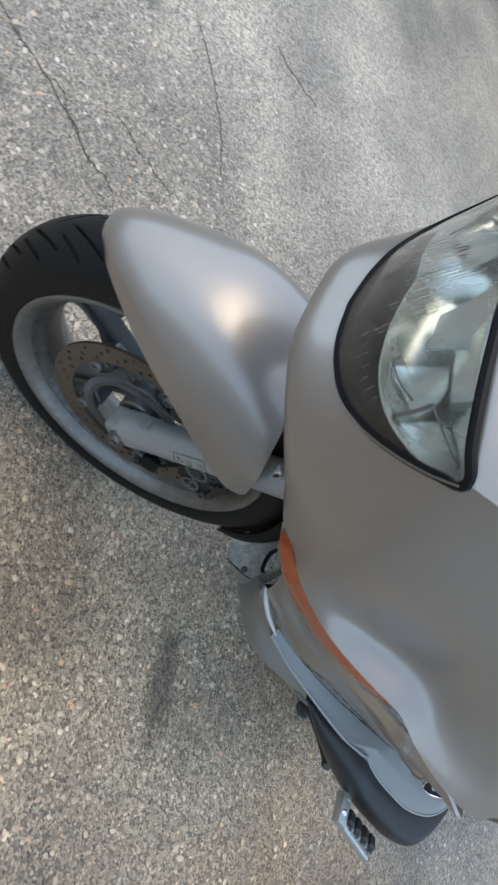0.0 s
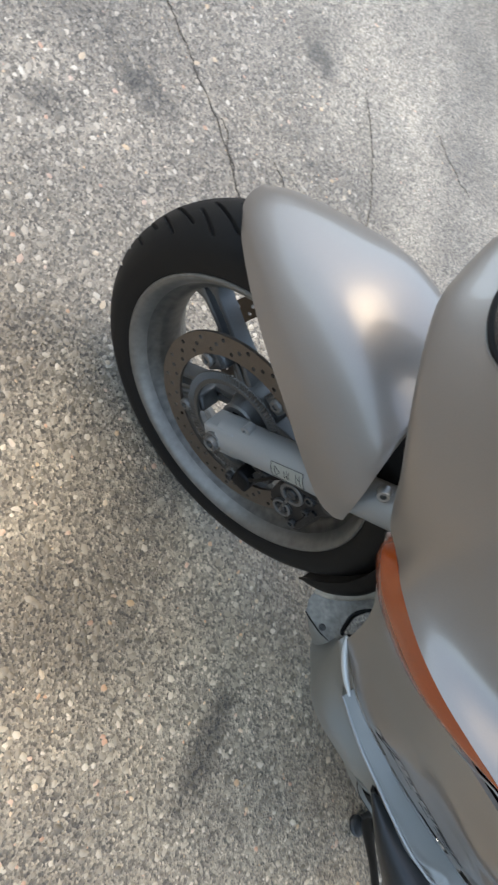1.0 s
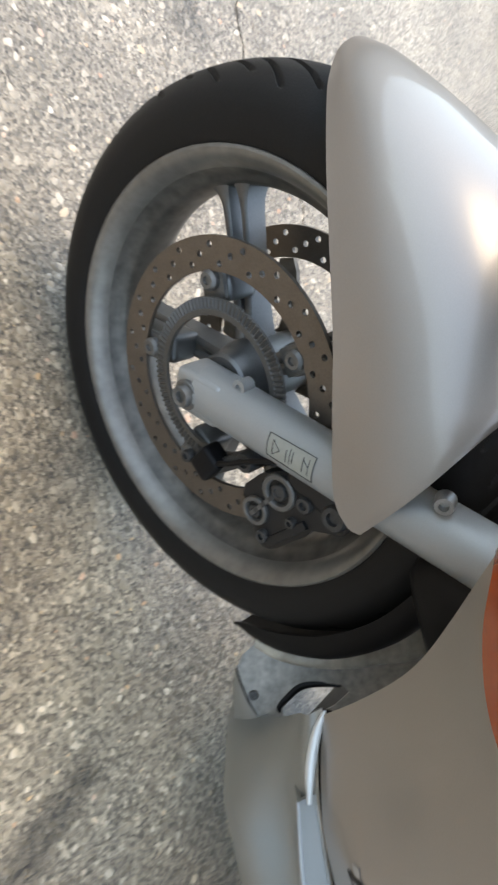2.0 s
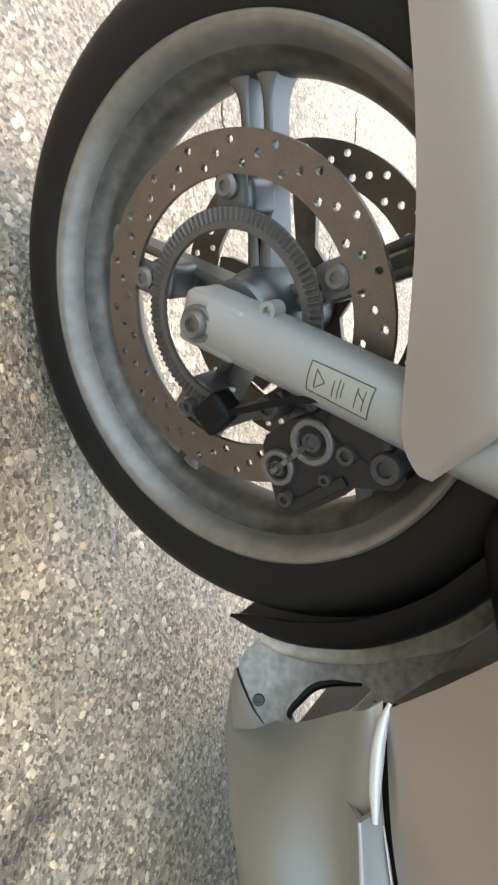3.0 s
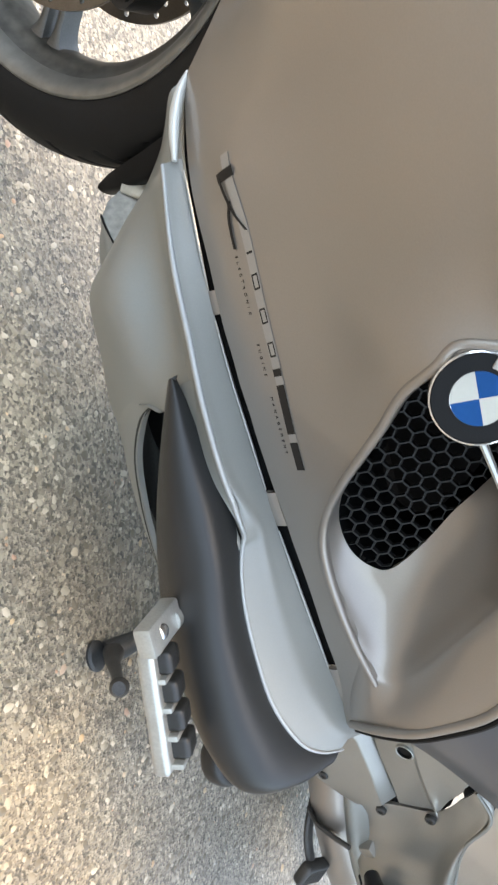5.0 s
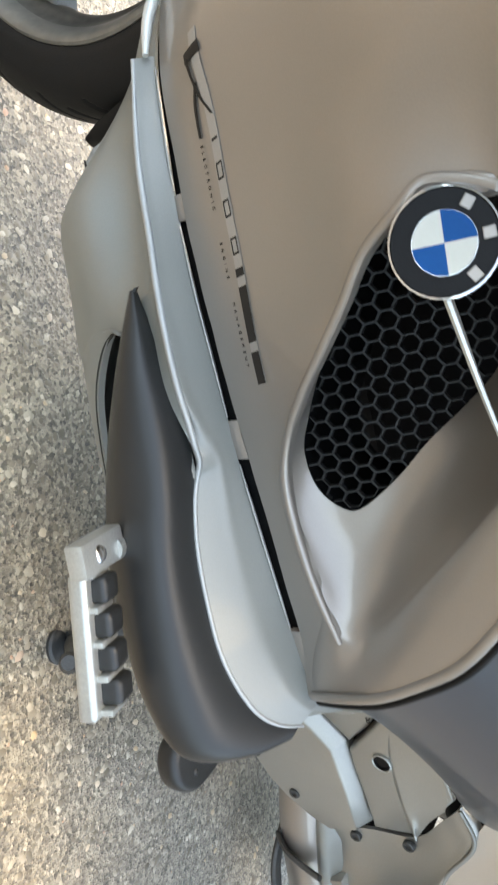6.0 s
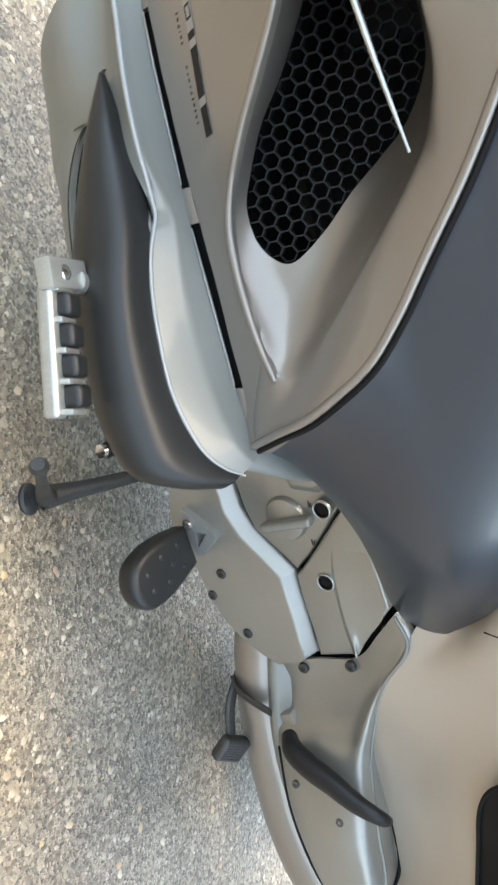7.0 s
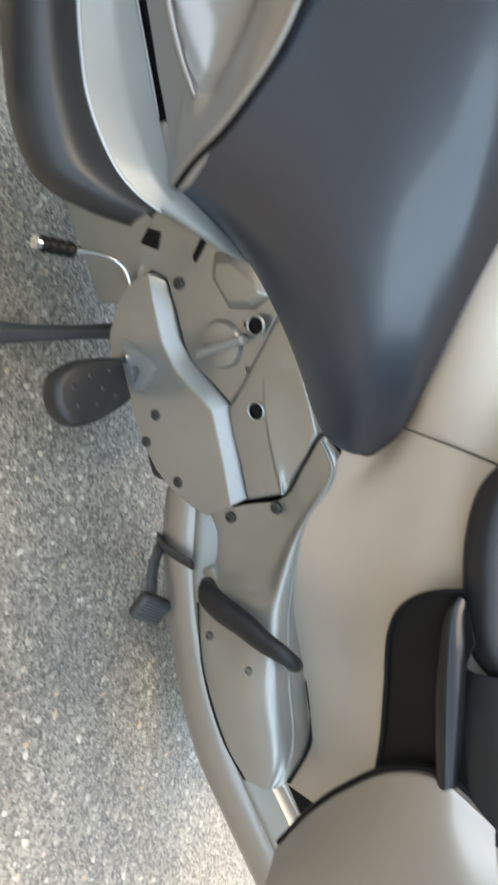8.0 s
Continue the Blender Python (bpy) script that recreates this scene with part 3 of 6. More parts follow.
# caliper, in the wheel's frame
cal_loop = [(-0.110, 0.0215), (-0.136, 0.0220), (-0.163, 0.0245), (-0.1705, 0.0300), (-0.1725, 0.0400), (-0.1705, 0.0500), (-0.1540, 0.0930), (-0.1475, 0.1020), (-0.1500, 0.1380), (-0.1420, 0.1470), (-0.1300, 0.1470), (-0.1140, 0.1270), (-0.0960, 0.1060), (-0.0870, 0.0800), (-0.0900, 0.0510), (-0.1010, 0.0270)]
cal = part("brake_caliper", outline([cal_loop], WHEEL @ Matrix.Translation((0, 0.084, 0)), 0.042, 0.003), CALIPER, bike, "black four-piston brake caliper")
part("caliper_arm", in_wheel(block((0.030, 0.020, 0.060), pose(-0.106, 0.077, 0.112, 0, -38, 0), 0.008, 3)), CALIPER, cal)
part("caliper_bridge", in_wheel(block((0.010, 0.006, 0.062), pose(-0.153, 0.085, 0.068, 0, 22, 0), 0.0025, 2)), CALIPER, cal)
for x, z, r in ((-0.1084, 0.0724, 0.0200), (-0.1291, 0.0344, 0.0160)):
    bm = lathe([(r * 0.66, -0.002), (r * 0.70, 0.0040), (r * 0.74, 0.0048), (r * 0.94, 0.0048), (r, 0.0036), (r, -0.002)], 36)
    bm.transform(WHEEL @ Matrix.Translation((x, 0.084, z)))
    part("piston_cap", bm, STEELGREY, cal, "worn alloy ring")
    bm = lathe([(0, 0.0030), (r * 0.22, 0.0030), (r * 0.26, 0.0046), (r * 0.40, 0.0046), (r * 0.46, 0.0030), (r * 0.46, -0.002)], 24)
    bm.transform(WHEEL @ Matrix.Translation((x, 0.084, z)))
    part("piston_button", bm, IRON, cal)
for k in range(6):
    u = 0.28 + 0.78 * k / 5
    part("spring_rib", in_wheel(block((0.0052, 0.004, 0.0105), pose(-0.1084 - 0.0207 * u, 0.0875, 0.0724 - 0.0380 * u, 0, -61, 0) @ Matrix.Rotation(radians(90), 4, "Y"), 0.0016, 2)), STEELGREY if k % 2 else IRON, cal)
for x, z, r in ((-0.0775, 0.0361, 0.0115), (-0.1316, 0.1341, 0.0140), (-0.1201, 0.1020, 0.0090), (-0.1569, 0.0362, 0.0075), (-0.1400, 0.0790, 0.0060)):
    bm = lathe([(0, 0.003), (r * 0.45, 0.003), (r * 0.5, 0.007), (r * 0.85, 0.007), (r, 0.004), (r, -0.02)], 20)
    bm.transform(WHEEL @ Matrix.Translation((x, 0.083, z)))
    part("bolt", bm, IRON, cal)
sensor = part("wheel_sensor", in_wheel(block((0.030, 0.026, 0.036), pose(-0.079, 0.078, -0.024, 0, 30, 0), 0.007, 3)), BLACK, bike, "black wheel speed sensor on its bracket")
part("sensor_bracket", in_wheel(block((0.016, 0.010, 0.075), pose(-0.080, 0.074, 0.012, 0, 12, 0), 0.004, 2)), IRON, sensor)
screw("bolt", WHEEL @ Vector((-0.071, 0.082, -0.052)), WN, sensor, 0.0075, IRON, 0.006)
part("sensor_wire", tube([tuple(WHEEL @ Vector(p)) for p in ((-0.080, 0.084, -0.010), (-0.074, 0.100, 0.030), (-0.070, 0.104, 0.070), (-0.074, 0.100, 0.130), (-0.09, 0.08, 0.20))], 0.003, 8, 30), BLACK, sensor)

# fender, in the wheel's frame: sections from front lip to rear edge
def fender():
    half = [
        [(0.246, 0.031, 0.182), (0.257, 0.027, 0.189), (0.264, 0.016, 0.194), (0.266, 0.0, 0.198)],
        [(0.222, 0.056, 0.190), (0.231, 0.051, 0.206), (0.239, 0.034, 0.217), (0.243, 0.0, 0.225)],
        [(0.166, 0.088, 0.199), (0.172, 0.083, 0.231), (0.178, 0.054, 0.260), (0.182, 0.0, 0.273)],
        [(0.105, 0.110, 0.203), (0.108, 0.105, 0.247), (0.111, 0.071, 0.297), (0.114, 0.0, 0.313)],
        [(0.036, 0.120, 0.197), (0.036, 0.117, 0.250), (0.036, 0.081, 0.311), (0.036, 0.0, 0.328)],
        [(-0.030, 0.125, 0.184), (-0.032, 0.125, 0.240), (-0.026, 0.087, 0.309), (-0.008, 0.0, 0.334)],
        [(-0.094, 0.122, 0.168), (-0.070, 0.124, 0.234), (-0.042, 0.091, 0.304), (-0.016, 0.0, 0.336)],
        [(-0.124, 0.117, 0.171), (-0.089, 0.120, 0.236), (-0.049, 0.092, 0.300), (-0.020, 0.0, 0.336)],
        [(-0.133, 0.113, 0.180), (-0.096, 0.117, 0.240), (-0.053, 0.092, 0.297), (-0.023, 0.0, 0.335)],
    ]
    rows = [h + [(x, -y, z) for x, y, z in h[-2::-1]] for h in half]
    return in_wheel(panel(rows, (0, 0, 1), 90, 70, 0.003))


mudguard = part("front_fender", fender(), PAINT, bike, "smooth silver-beige front mudguard")


screw("fender_bolt", (-0.050, 0.141, 0.557), (-0.3, 0.9, 0.2), mudguard, 0.009, STEEL, 0.009)


def hugger():
    rows = []
    for a, w, out, skirt in ((136, 0.064, 0.308, 0.024), (150, 0.067, 0.309, 0.026), (165, 0.067, 0.311, 0.027), (178, 0.061, 0.314, 0.026), (187, 0.053, 0.318, 0.022), (193, 0.045, 0.321, 0.016), (197.5, 0.038, 0.324, 0.006)):
        c, s = math.cos(radians(a)), math.sin(radians(a))
        half = [(out - skirt, w + 0.002), (out - 0.5 * skirt, w + 0.003), (out, w), (out + 0.005, w * 0.7), (out + 0.007, 0)]
        rows.append([(c * r, y, s * r) for r, y in half + [(r, -y) for r, y in half[-2::-1]]])
    return in_wheel(panel(rows, (-1, 0, 0), 48, 40, 0.003))


part("rear_flap", hugger(), BLACK, bike, "black plastic spray flap behind the tyre")

# fairing; RIM is the edge of the intake bowl, NET the edge of its grille
RIM = [(-0.456, 0.309, 0.691), (-0.449, 0.312, 0.674), (-0.447, 0.314, 0.6575), (-0.4565, 0.3145, 0.6455), (-0.472, 0.303, 0.621), (-0.495, 0.284, 0.598), (-0.518, 0.266, 0.574), (-0.545, 0.245, 0.546), (-0.577, 0.223, 0.520), (-0.604, 0.211, 0.508), (-0.644, 0.200, 0.505), (-0.700, 0.192, 0.513), (-0.740, 0.190, 0.526),
       (-0.736, 0.190, 0.554), (-0.685, 0.212, 0.608), (-0.605, 0.245, 0.681), (-0.574, 0.260, 0.697), (-0.546, 0.272, 0.703), (-0.516, 0.286, 0.703), (-0.484, 0.300, 0.701)]
NET = [(-0.405, 0.195, 0.655), (-0.398, 0.198, 0.642), (-0.398, 0.200, 0.622), (-0.412, 0.203, 0.605), (-0.428, 0.204, 0.598), (-0.458, 0.203, 0.586), (-0.496, 0.202, 0.565), (-0.528, 0.201, 0.543), (-0.564, 0.197, 0.526), (-0.589, 0.194, 0.518), (-0.617, 0.187, 0.521), (-0.635, 0.179, 0.534), (-0.638, 0.174, 0.550),
       (-0.617, 0.170, 0.578), (-0.590, 0.169, 0.605), (-0.568, 0.167, 0.631), (-0.543, 0.165, 0.656), (-0.505, 0.169, 0.674), (-0.462, 0.179, 0.673), (-0.432, 0.188, 0.668)]


def side_panel():
    cols = [
        [(-0.226, 0.196, 0.451), (-0.190, 0.214, 0.502), (-0.140, 0.240, 0.565), (-0.085, 0.262, 0.612), (-0.036, 0.262, 0.648)],
        [(-0.300, 0.222, 0.456), (-0.270, 0.245, 0.507), (-0.220, 0.275, 0.575), (-0.150, 0.293, 0.625), (-0.080, 0.296, 0.645)],
        [(-0.360, 0.223, 0.459), (-0.345, 0.250, 0.510), (-0.310, 0.285, 0.580), (-0.250, 0.323, 0.650), (-0.185, 0.343, 0.697)],
        [(-0.415, 0.221, 0.461), (-0.405, 0.245, 0.511), (-0.382, 0.281, 0.580), (-0.340, 0.325, 0.655), (-0.285, 0.360, 0.736)],
        [(-0.440, 0.219, 0.463), (-0.432, 0.242, 0.511), (-0.415, 0.277, 0.578), (-0.395, 0.323, 0.650), (-0.370, 0.370, 0.740)],
        [(-0.460, 0.217, 0.464), (-0.454, 0.239, 0.510), (-0.440, 0.272, 0.574), (-0.430, 0.311, 0.640), (-0.425, 0.366, 0.728)],
    ]
    lows = [(-0.464, 0.2168, 0.4643), (-0.467, 0.2165, 0.4646), (-0.470, 0.2162, 0.4649), (-0.475, 0.216, 0.4655), (-0.490, 0.214, 0.467), (-0.508, 0.212, 0.468), (-0.530, 0.209, 0.470), (-0.553, 0.206, 0.472), (-0.582, 0.201, 0.475), (-0.608, 0.197, 0.477), (-0.648, 0.189, 0.480), (-0.702, 0.179, 0.483), (-0.752, 0.169, 0.486)]
    for low, top in zip(lows, RIM):
        low, top = np.array(low), np.array(top)
        cols.append([tuple(low + (top - low) * k + np.array((0, 0.006, 0)) * math.sin(math.pi * k) * min(1, (top[2] - low[2]) / 0.1)) for k in (0, 0.25, 0.5, 0.75, 1)])
    cols.append([(-0.800, 0.166, 0.483), (-0.7995, 0.1665, 0.484), (-0.799, 0.167, 0.485), (-0.798, 0.168, 0.486), (-0.797, 0.169, 0.488)])
    cols = [[(c[0][0], c[0][1], c[0][2] - 0.0035), *c[1:]] for c in cols]
    known = [p for c in cols[:6] for p in c] + list(RIM[:13]) + [c[0] for c in cols[6:]] + [(-0.311, 0.256, 0.504), (-0.536, 0.231, 0.513)]
    g = sheet(cols, 48, 140)
    g[:, :, 1] = draped(known, g[:, :, 0], g[:, :, 2])
    return g


def draped(known, x, z, slack=1e-6):
    """A smooth surface y(x, z) that lies close to the known places: a thin plate."""
    k = np.array(known)
    d = np.linalg.norm(k[:, None, (0, 2)] - k[None, :, (0, 2)], axis=2)
    n = len(k)
    a = np.zeros((n + 3, n + 3))
    a[:n, :n] = d**2 * np.log(d + 1e-9) + np.eye(n) * slack * 30
    a[:n, n:] = np.c_[np.ones(n), k[:, 0], k[:, 2]]
    a[n:, :n] = a[:n, n:].T
    w = np.linalg.solve(a, np.r_[k[:, 1], 0, 0, 0])
    r = np.sqrt((x[..., None] - k[:, 0]) ** 2 + (z[..., None] - k[:, 2]) ** 2)
    return (r**2 * np.log(r + 1e-9)) @ w[:n] + w[n] + w[n + 1] * x + w[n + 2] * z


SIDE = side_panel()
SIDEN = normals(SIDE)
SIDEN *= np.sign(SIDEN[:, :, 1:2])


def on_side(p, lift):
    """The place on the flank straight in from p, raised by lift."""
    d = (SIDE[:, :, 0] - p[0]) ** 2 + (SIDE[:, :, 2] - p[2]) ** 2
    j, i = np.unravel_index(np.argmin(d), d.shape)
    q, n = SIDE[j, i], SIDEN[j, i]
    y = q[1] - (n[0] * (p[0] - q[0]) + n[2] * (p[2] - q[2])) / n[1]
    return np.array((p[0], y, p[2])) + n * lift


RIM[:13] = [tuple(on_side(p, -0.0006)) for p in RIM[:13]]
fairing = part("fairing", shell(SIDE, SIDE - SIDEN * 0.004), PAINT, bike, "silver-beige fairing side panel")

# bike frame: x ahead, y to the left, z up in the leaning middle plane, from a point between headlamp and fork
BO, BF = Vector((0.13, 0.15, 0.79)), Vector((0.97434, 0.22508, 0.0))
BL, BU = Vector((-0.22320, 0.96620, -0.12896)), Vector((-0.02903, 0.12565, 0.99165))
BIKE = Matrix.Translation(BO) @ Matrix((BF, BL, BU)).transposed().to_4x4()


def bk(points, side=1):
    return [tuple(BIKE @ Vector((x, y * side, z))) for x, y, z in points]


HEAD = [(0.016, 0.0, 0.006), (0.014, 0.045, 0.012), (0.011, 0.074, 0.022), (0.002, 0.104, 0.036), (-0.008, 0.132, 0.064), (-0.017, 0.157, 0.104), (-0.025, 0.175, 0.145), (-0.028, 0.183, 0.170)]
CHIN = [(-0.020, 0.0, -0.052), (-0.020, 0.05, -0.050), (-0.032, 0.092, -0.050), (-0.050, 0.125, -0.058), (-0.072, 0.146, -0.072), (-0.095, 0.162, -0.086), (-0.116, 0.176, -0.095)]
BACK = BIKE.inverted()
CREST = [tuple(BACK @ Vector(p)) for p in ((-0.036, 0.300, 0.684), (-0.050, 0.338, 0.708), (-0.092, 0.354, 0.716), (-0.139, 0.359, 0.723), (-0.183, 0.362, 0.735), (-0.226, 0.362, 0.744))] + [(-0.3575, 0.307, -0.014), (-0.441, 0.3300, -0.008), (-0.523, 0.3310, -0.012)]
BROW = [(-0.050, 0.190, 0.192), (-0.085, 0.196, 0.205), (-0.13, 0.202, 0.215), (-0.18, 0.208, 0.22), (-0.24, 0.212, 0.222), (-0.34, 0.216, 0.22), (-0.47, 0.212, 0.205), (-0.62, 0.200, 0.17)]


def cowl(side):
    outer, inner = CHIN + CREST, HEAD + BROW
    inner = [inner[0], *inner[2:]] if len(inner) > len(outer) else inner
    low, mid = [], []
    for k, (o, i) in enumerate(zip(outer, inner)):
        o, i = np.array(o), np.array(i)
        w = min(max((k - 6.2) / 5.5, 0), 1)
        w = w * w * (3 - 2 * w) * min(max((15.5 - k) / 4, 0.1), 1)
        ledge = np.array((0.0, -0.042, 0.027)) * w
        low.append(tuple(o * (1 - 0.22 * (1 - w)) + i * 0.22 * (1 - w) + ledge + np.array((0.012, 0.009 * min(1, o[1] / 0.09), -0.002)) * (1 - w)))
        wall = o + ledge
        mid.append(tuple(0.5 * wall + 0.5 * i + np.array((0.006, 0.012 * min(1, (o[1] + i[1]) / 0.18), 0.0))))
    for k, w in enumerate((0.95, 0.9, 0.65, 0.35, 0.12)):
        low[k], mid[k] = (low[k][0] + 0.026 * w, low[k][1], low[k][2]), (mid[k][0] + 0.034 * w, mid[k][1], mid[k][2])
    return panel([bk(r, side) for r in (outer, low, mid, inner)], BU * 0.5 + BL * side + BF * 0.5, 110, 36, 0.004)


part("upper_fairing", cowl(1), PAINT, bike, "silver-beige upper fairing round the headlamp")
part("upper_fairing", cowl(-1), PAINT, bike)

# headlamp
lamp_rows = []
for k in range(9):
    s = k / 8
    half = []
    for q in range(8):
        u = q / 7
        low = spline(HEAD, 8)[q]
        top = np.array((0.030 - 1.75 * (0.185 * u) ** 2, 0.183 * u, 0.186 - 0.017 * u**3))
        p = low * (1 - s) + top * s
        p[0] += 0.006 * math.sin(math.pi * s) * (1 - u**3)
        half.append(tuple(p))
    lamp_rows.append(bk([(x, -y, z) for x, y, z in half[:0:-1]] + half))
lamp = part("headlamp", panel(lamp_rows, BF, 60, 24, 0.003), GLASS, bike, "clear wide headlamp lens over silver reflectors")
lamp.visible_shadow = False
rim_line = [(x - 0.002, y, z - 0.001) for x, y, z in HEAD] + [(-0.026, 0.180, 0.174), (-0.012, 0.165, 0.177), (0.006, 0.130, 0.182), (0.022, 0.075, 0.186), (0.03, 0.0, 0.187)]
for side in (1, -1):
    part("gasket", tube(bk(rim_line, side), 0.0045, 8, 70), BLACK, lamp)


def lamp_brow(side):
    edge = [(0.030 - 1.75 * (0.185 * u) ** 2, 0.183 * u, 0.189 - 0.017 * u**3) for u in (0, 0.2, 0.4, 0.6, 0.8, 0.9, 1.0)]
    rows = [[(x - a, y + b * y / 0.183, z + c) for x, y, z in edge] for a, b, c in ((0.006, 0.0, -0.012), (0.0, 0.001, 0.001), (0.010, 0.004, 0.012), (0.030, 0.009, 0.026), (0.060, 0.013, 0.038), (0.160, 0.018, 0.055))]
    return panel([bk(r, side) for r in rows], BU, 40, 20, 0.003)


for side in (1, -1):
    part("lamp_brow", lamp_brow(side), PAINT, bike, "silver-beige brow over the headlamp")

housing = [[(x - 0.003, y * 0.99, z + 0.001) for x, y, z in HEAD], [(x - 0.030, y * 0.96, z + 0.008) for x, y, z in HEAD], [(-0.10, y * 0.85, 0.05 + 0.5 * z) for x, y, z in HEAD], [(-0.11, y * 0.85, 0.12 + 0.3 * z) for x, y, z in HEAD], [(-0.03 - 1.5 * y * y, y * 0.97, 0.19) for x, y, z in HEAD]]
for side in (1, -1):
    part("lamp_housing", panel([bk(r, side) for r in housing], BF, 24, 18, 0.003), BLACK, lamp)


def lens_place(u, v, deep):
    """A place behind the lens: u from the middle to its tip, v from its lower to its upper edge."""
    lo = spline(HEAD, 41)[int(round(u * 40))]
    hi = np.array((0.030 - 1.75 * (0.185 * u) ** 2, 0.183 * u, 0.186 - 0.017 * u**3))
    p = lo * (1 - v) + hi * v
    p[0] += 0.006 * math.sin(math.pi * v) * (1 - u**3) - deep
    p[1] -= deep * 0.25 * u
    return tuple(p)


for side in (1, -1):
    rows = []
    for u in (0.0, 0.1, 0.2, 0.3, 0.4, 0.5, 0.6, 0.7, 0.8, 0.9, 0.95):
        low = max(0.47 - 0.42 * u, 0.08)
        rows.append([lens_place(u, low + (0.96 - low) * f, d * (1 - 0.7 * u**3)) for f, d in ((0, 0.004), (0.05, 0.026), (0.25, 0.050), (0.5, 0.062), (0.75, 0.048), (0.94, 0.026), (1, 0.005))])
    part("reflector", panel([bk(r, side) for r in rows], BF, 40, 50, 0.003), REFLECTOR, lamp, "dull silvered reflector behind the lens")
    for u0, u1, v0, v1, d in ((0.36, 0.57, 0.34, 0.62, (0.016, 0.040, 0.026, 0.014)), (0.30, 0.60, 0.65, 0.90, (0.038, 0.010, 0.018, 0.028)), (0.60, 0.84, 0.20, 0.52, (0.012, 0.036, 0.028, 0.010)), (0.62, 0.88, 0.56, 0.90, (0.036, 0.014, 0.010, 0.028)), (0.12, 0.34, 0.56, 0.90, (0.028, 0.012, 0.016, 0.034))):
        rows = [[lens_place(u0 + (u1 - u0) * a, v0 + (v1 - v0) * b, d[0] * (1 - a) * (1 - b) + d[1] * (1 - a) * b + d[2] * a * (1 - b) + d[3] * a * b + 0.010 * (a - a * a + b - b * b)) for b in (0, 0.25, 0.5, 0.75, 1)] for a in (0, 0.25, 0.5, 0.75, 1)]
        part("reflector_facet", panel([bk(r, side) for r in rows], BF, 12, 12, 0.002), REFLECTOR, lamp)
    for k in range(13):
        u = -0.02 + 0.021 * k
        v0 = max(0.44 - 0.55 * u, 0.3) + 0.05 * math.sin(5.0 * k)
        part("lens_rib", tube(bk([lens_place(max(u, 0), v0 + f, 0.004) for f in (0, 0.14, 0.28, 0.36 + 0.05 * (k % 3))], side), 0.0005, 5, 8), GLASS, lamp)
    for k in range(9):
        v = 0.12 + 0.048 * k
        part("lens_rib", tube(bk([lens_place(u, v + 0.25 * (u - 0.4), 0.004) for u in (0.40, 0.52, 0.64 + 0.03 * (k % 3))], side), 0.0005, 5, 8), GLASS, lamp)
    for line, thick, mat in (([(0.585, 0.22, 0.010), (0.590, 0.38, 0.012), (0.600, 0.54, 0.014)], 0.0020, STEELGREY), ([(0.36, 0.35, 0.012), (0.45, 0.30, 0.012), (0.56, 0.24, 0.010)], 0.0009, STEEL),
                             ([(0.36, 0.36, 0.012), (0.46, 0.38, 0.012), (0.56, 0.42, 0.012)], 0.0008, STEELGREY), ([(0.60, 0.54, 0.012), (0.74, 0.52, 0.012), (0.90, 0.48, 0.008)], 0.0010, STEELGREY),
                             ([(0.32, 0.93, 0.007), (0.55, 0.92, 0.007), (0.72, 0.91, 0.006)], 0.0020, TRIMMAT), ([(0.72, 0.91, 0.006), (0.84, 0.84, 0.006), (0.92, 0.80, 0.005)], 0.0011, STEEL)):
        part("bezel", tube(bk([lens_place(*q) for q in line], side), thick, 8, 24), mat, lamp)
    for k in range(7):
        u, v = 0.20 + 0.05 * k, 0.16 + 0.012 * (k % 2)
        part("lens_mark", tube(bk([lens_place(u, v, 0.0035), lens_place(u + 0.006, v + 0.055, 0.0035)], side), 0.0006, 5, 6), STEELGREY, lamp)
    part("lens_edge", tube(bk([(x + 0.0005, y + 0.0025, z - 0.0032) for x, y, z in HEAD[1:]], side), 0.0008, 8, 60), STEEL, lamp)

# indicator set into the fairing's edge
def indicator():
    top = [(-0.043, 0.246, 0.640), (-0.036, 0.300, 0.684), (-0.050, 0.337, 0.708), (-0.092, 0.353, 0.716), (-0.139, 0.358, 0.723), (-0.183, 0.361, 0.735), (-0.226, 0.361, 0.745)]
    low = [(-0.050, 0.246, 0.634), (-0.048, 0.284, 0.646), (-0.078, 0.300, 0.643), (-0.123, 0.312, 0.647), (-0.156, 0.330, 0.668), (-0.190, 0.345, 0.700), (-0.228, 0.359, 0.741)]
    mid = [tuple((np.array(a) + b) / 2 + np.array((0.006, 0.007, -0.001)) * s) for a, b, s in zip(top, np.array(low), (0, 0.7, 1, 1, 1, 0.7, 0))]
    return panel([[tuple(np.array(p) + (-0.001, 0.000, -0.001)) for p in r] for r in (top, mid, low)], (0, 1, 0), 50, 12, 0.01)


part("indicator", indicator(), AMBER, bike, "orange indicator lens let into the fairing edge")
part("indicator_trim", tube([(-0.196, 0.351, 0.702), (-0.212, 0.356, 0.720), (-0.228, 0.361, 0.738), (-0.27, 0.361, 0.741)], 0.0009, 6, 30), SILVER, bike)

# intake bowl with grille
OUTER = [tuple(np.array(p) + (0, -0.006, 0)) for p in RIM[:12]] + [(-0.798, 0.167, 0.486), (-0.776, 0.198, 0.556), (-0.735, 0.220, 0.625), (-0.665, 0.246, 0.682), (-0.620, 0.263, 0.716), (-0.565, 0.286, 0.751), (-0.500, 0.306, 0.786), (-0.432, 0.343, 0.737)]


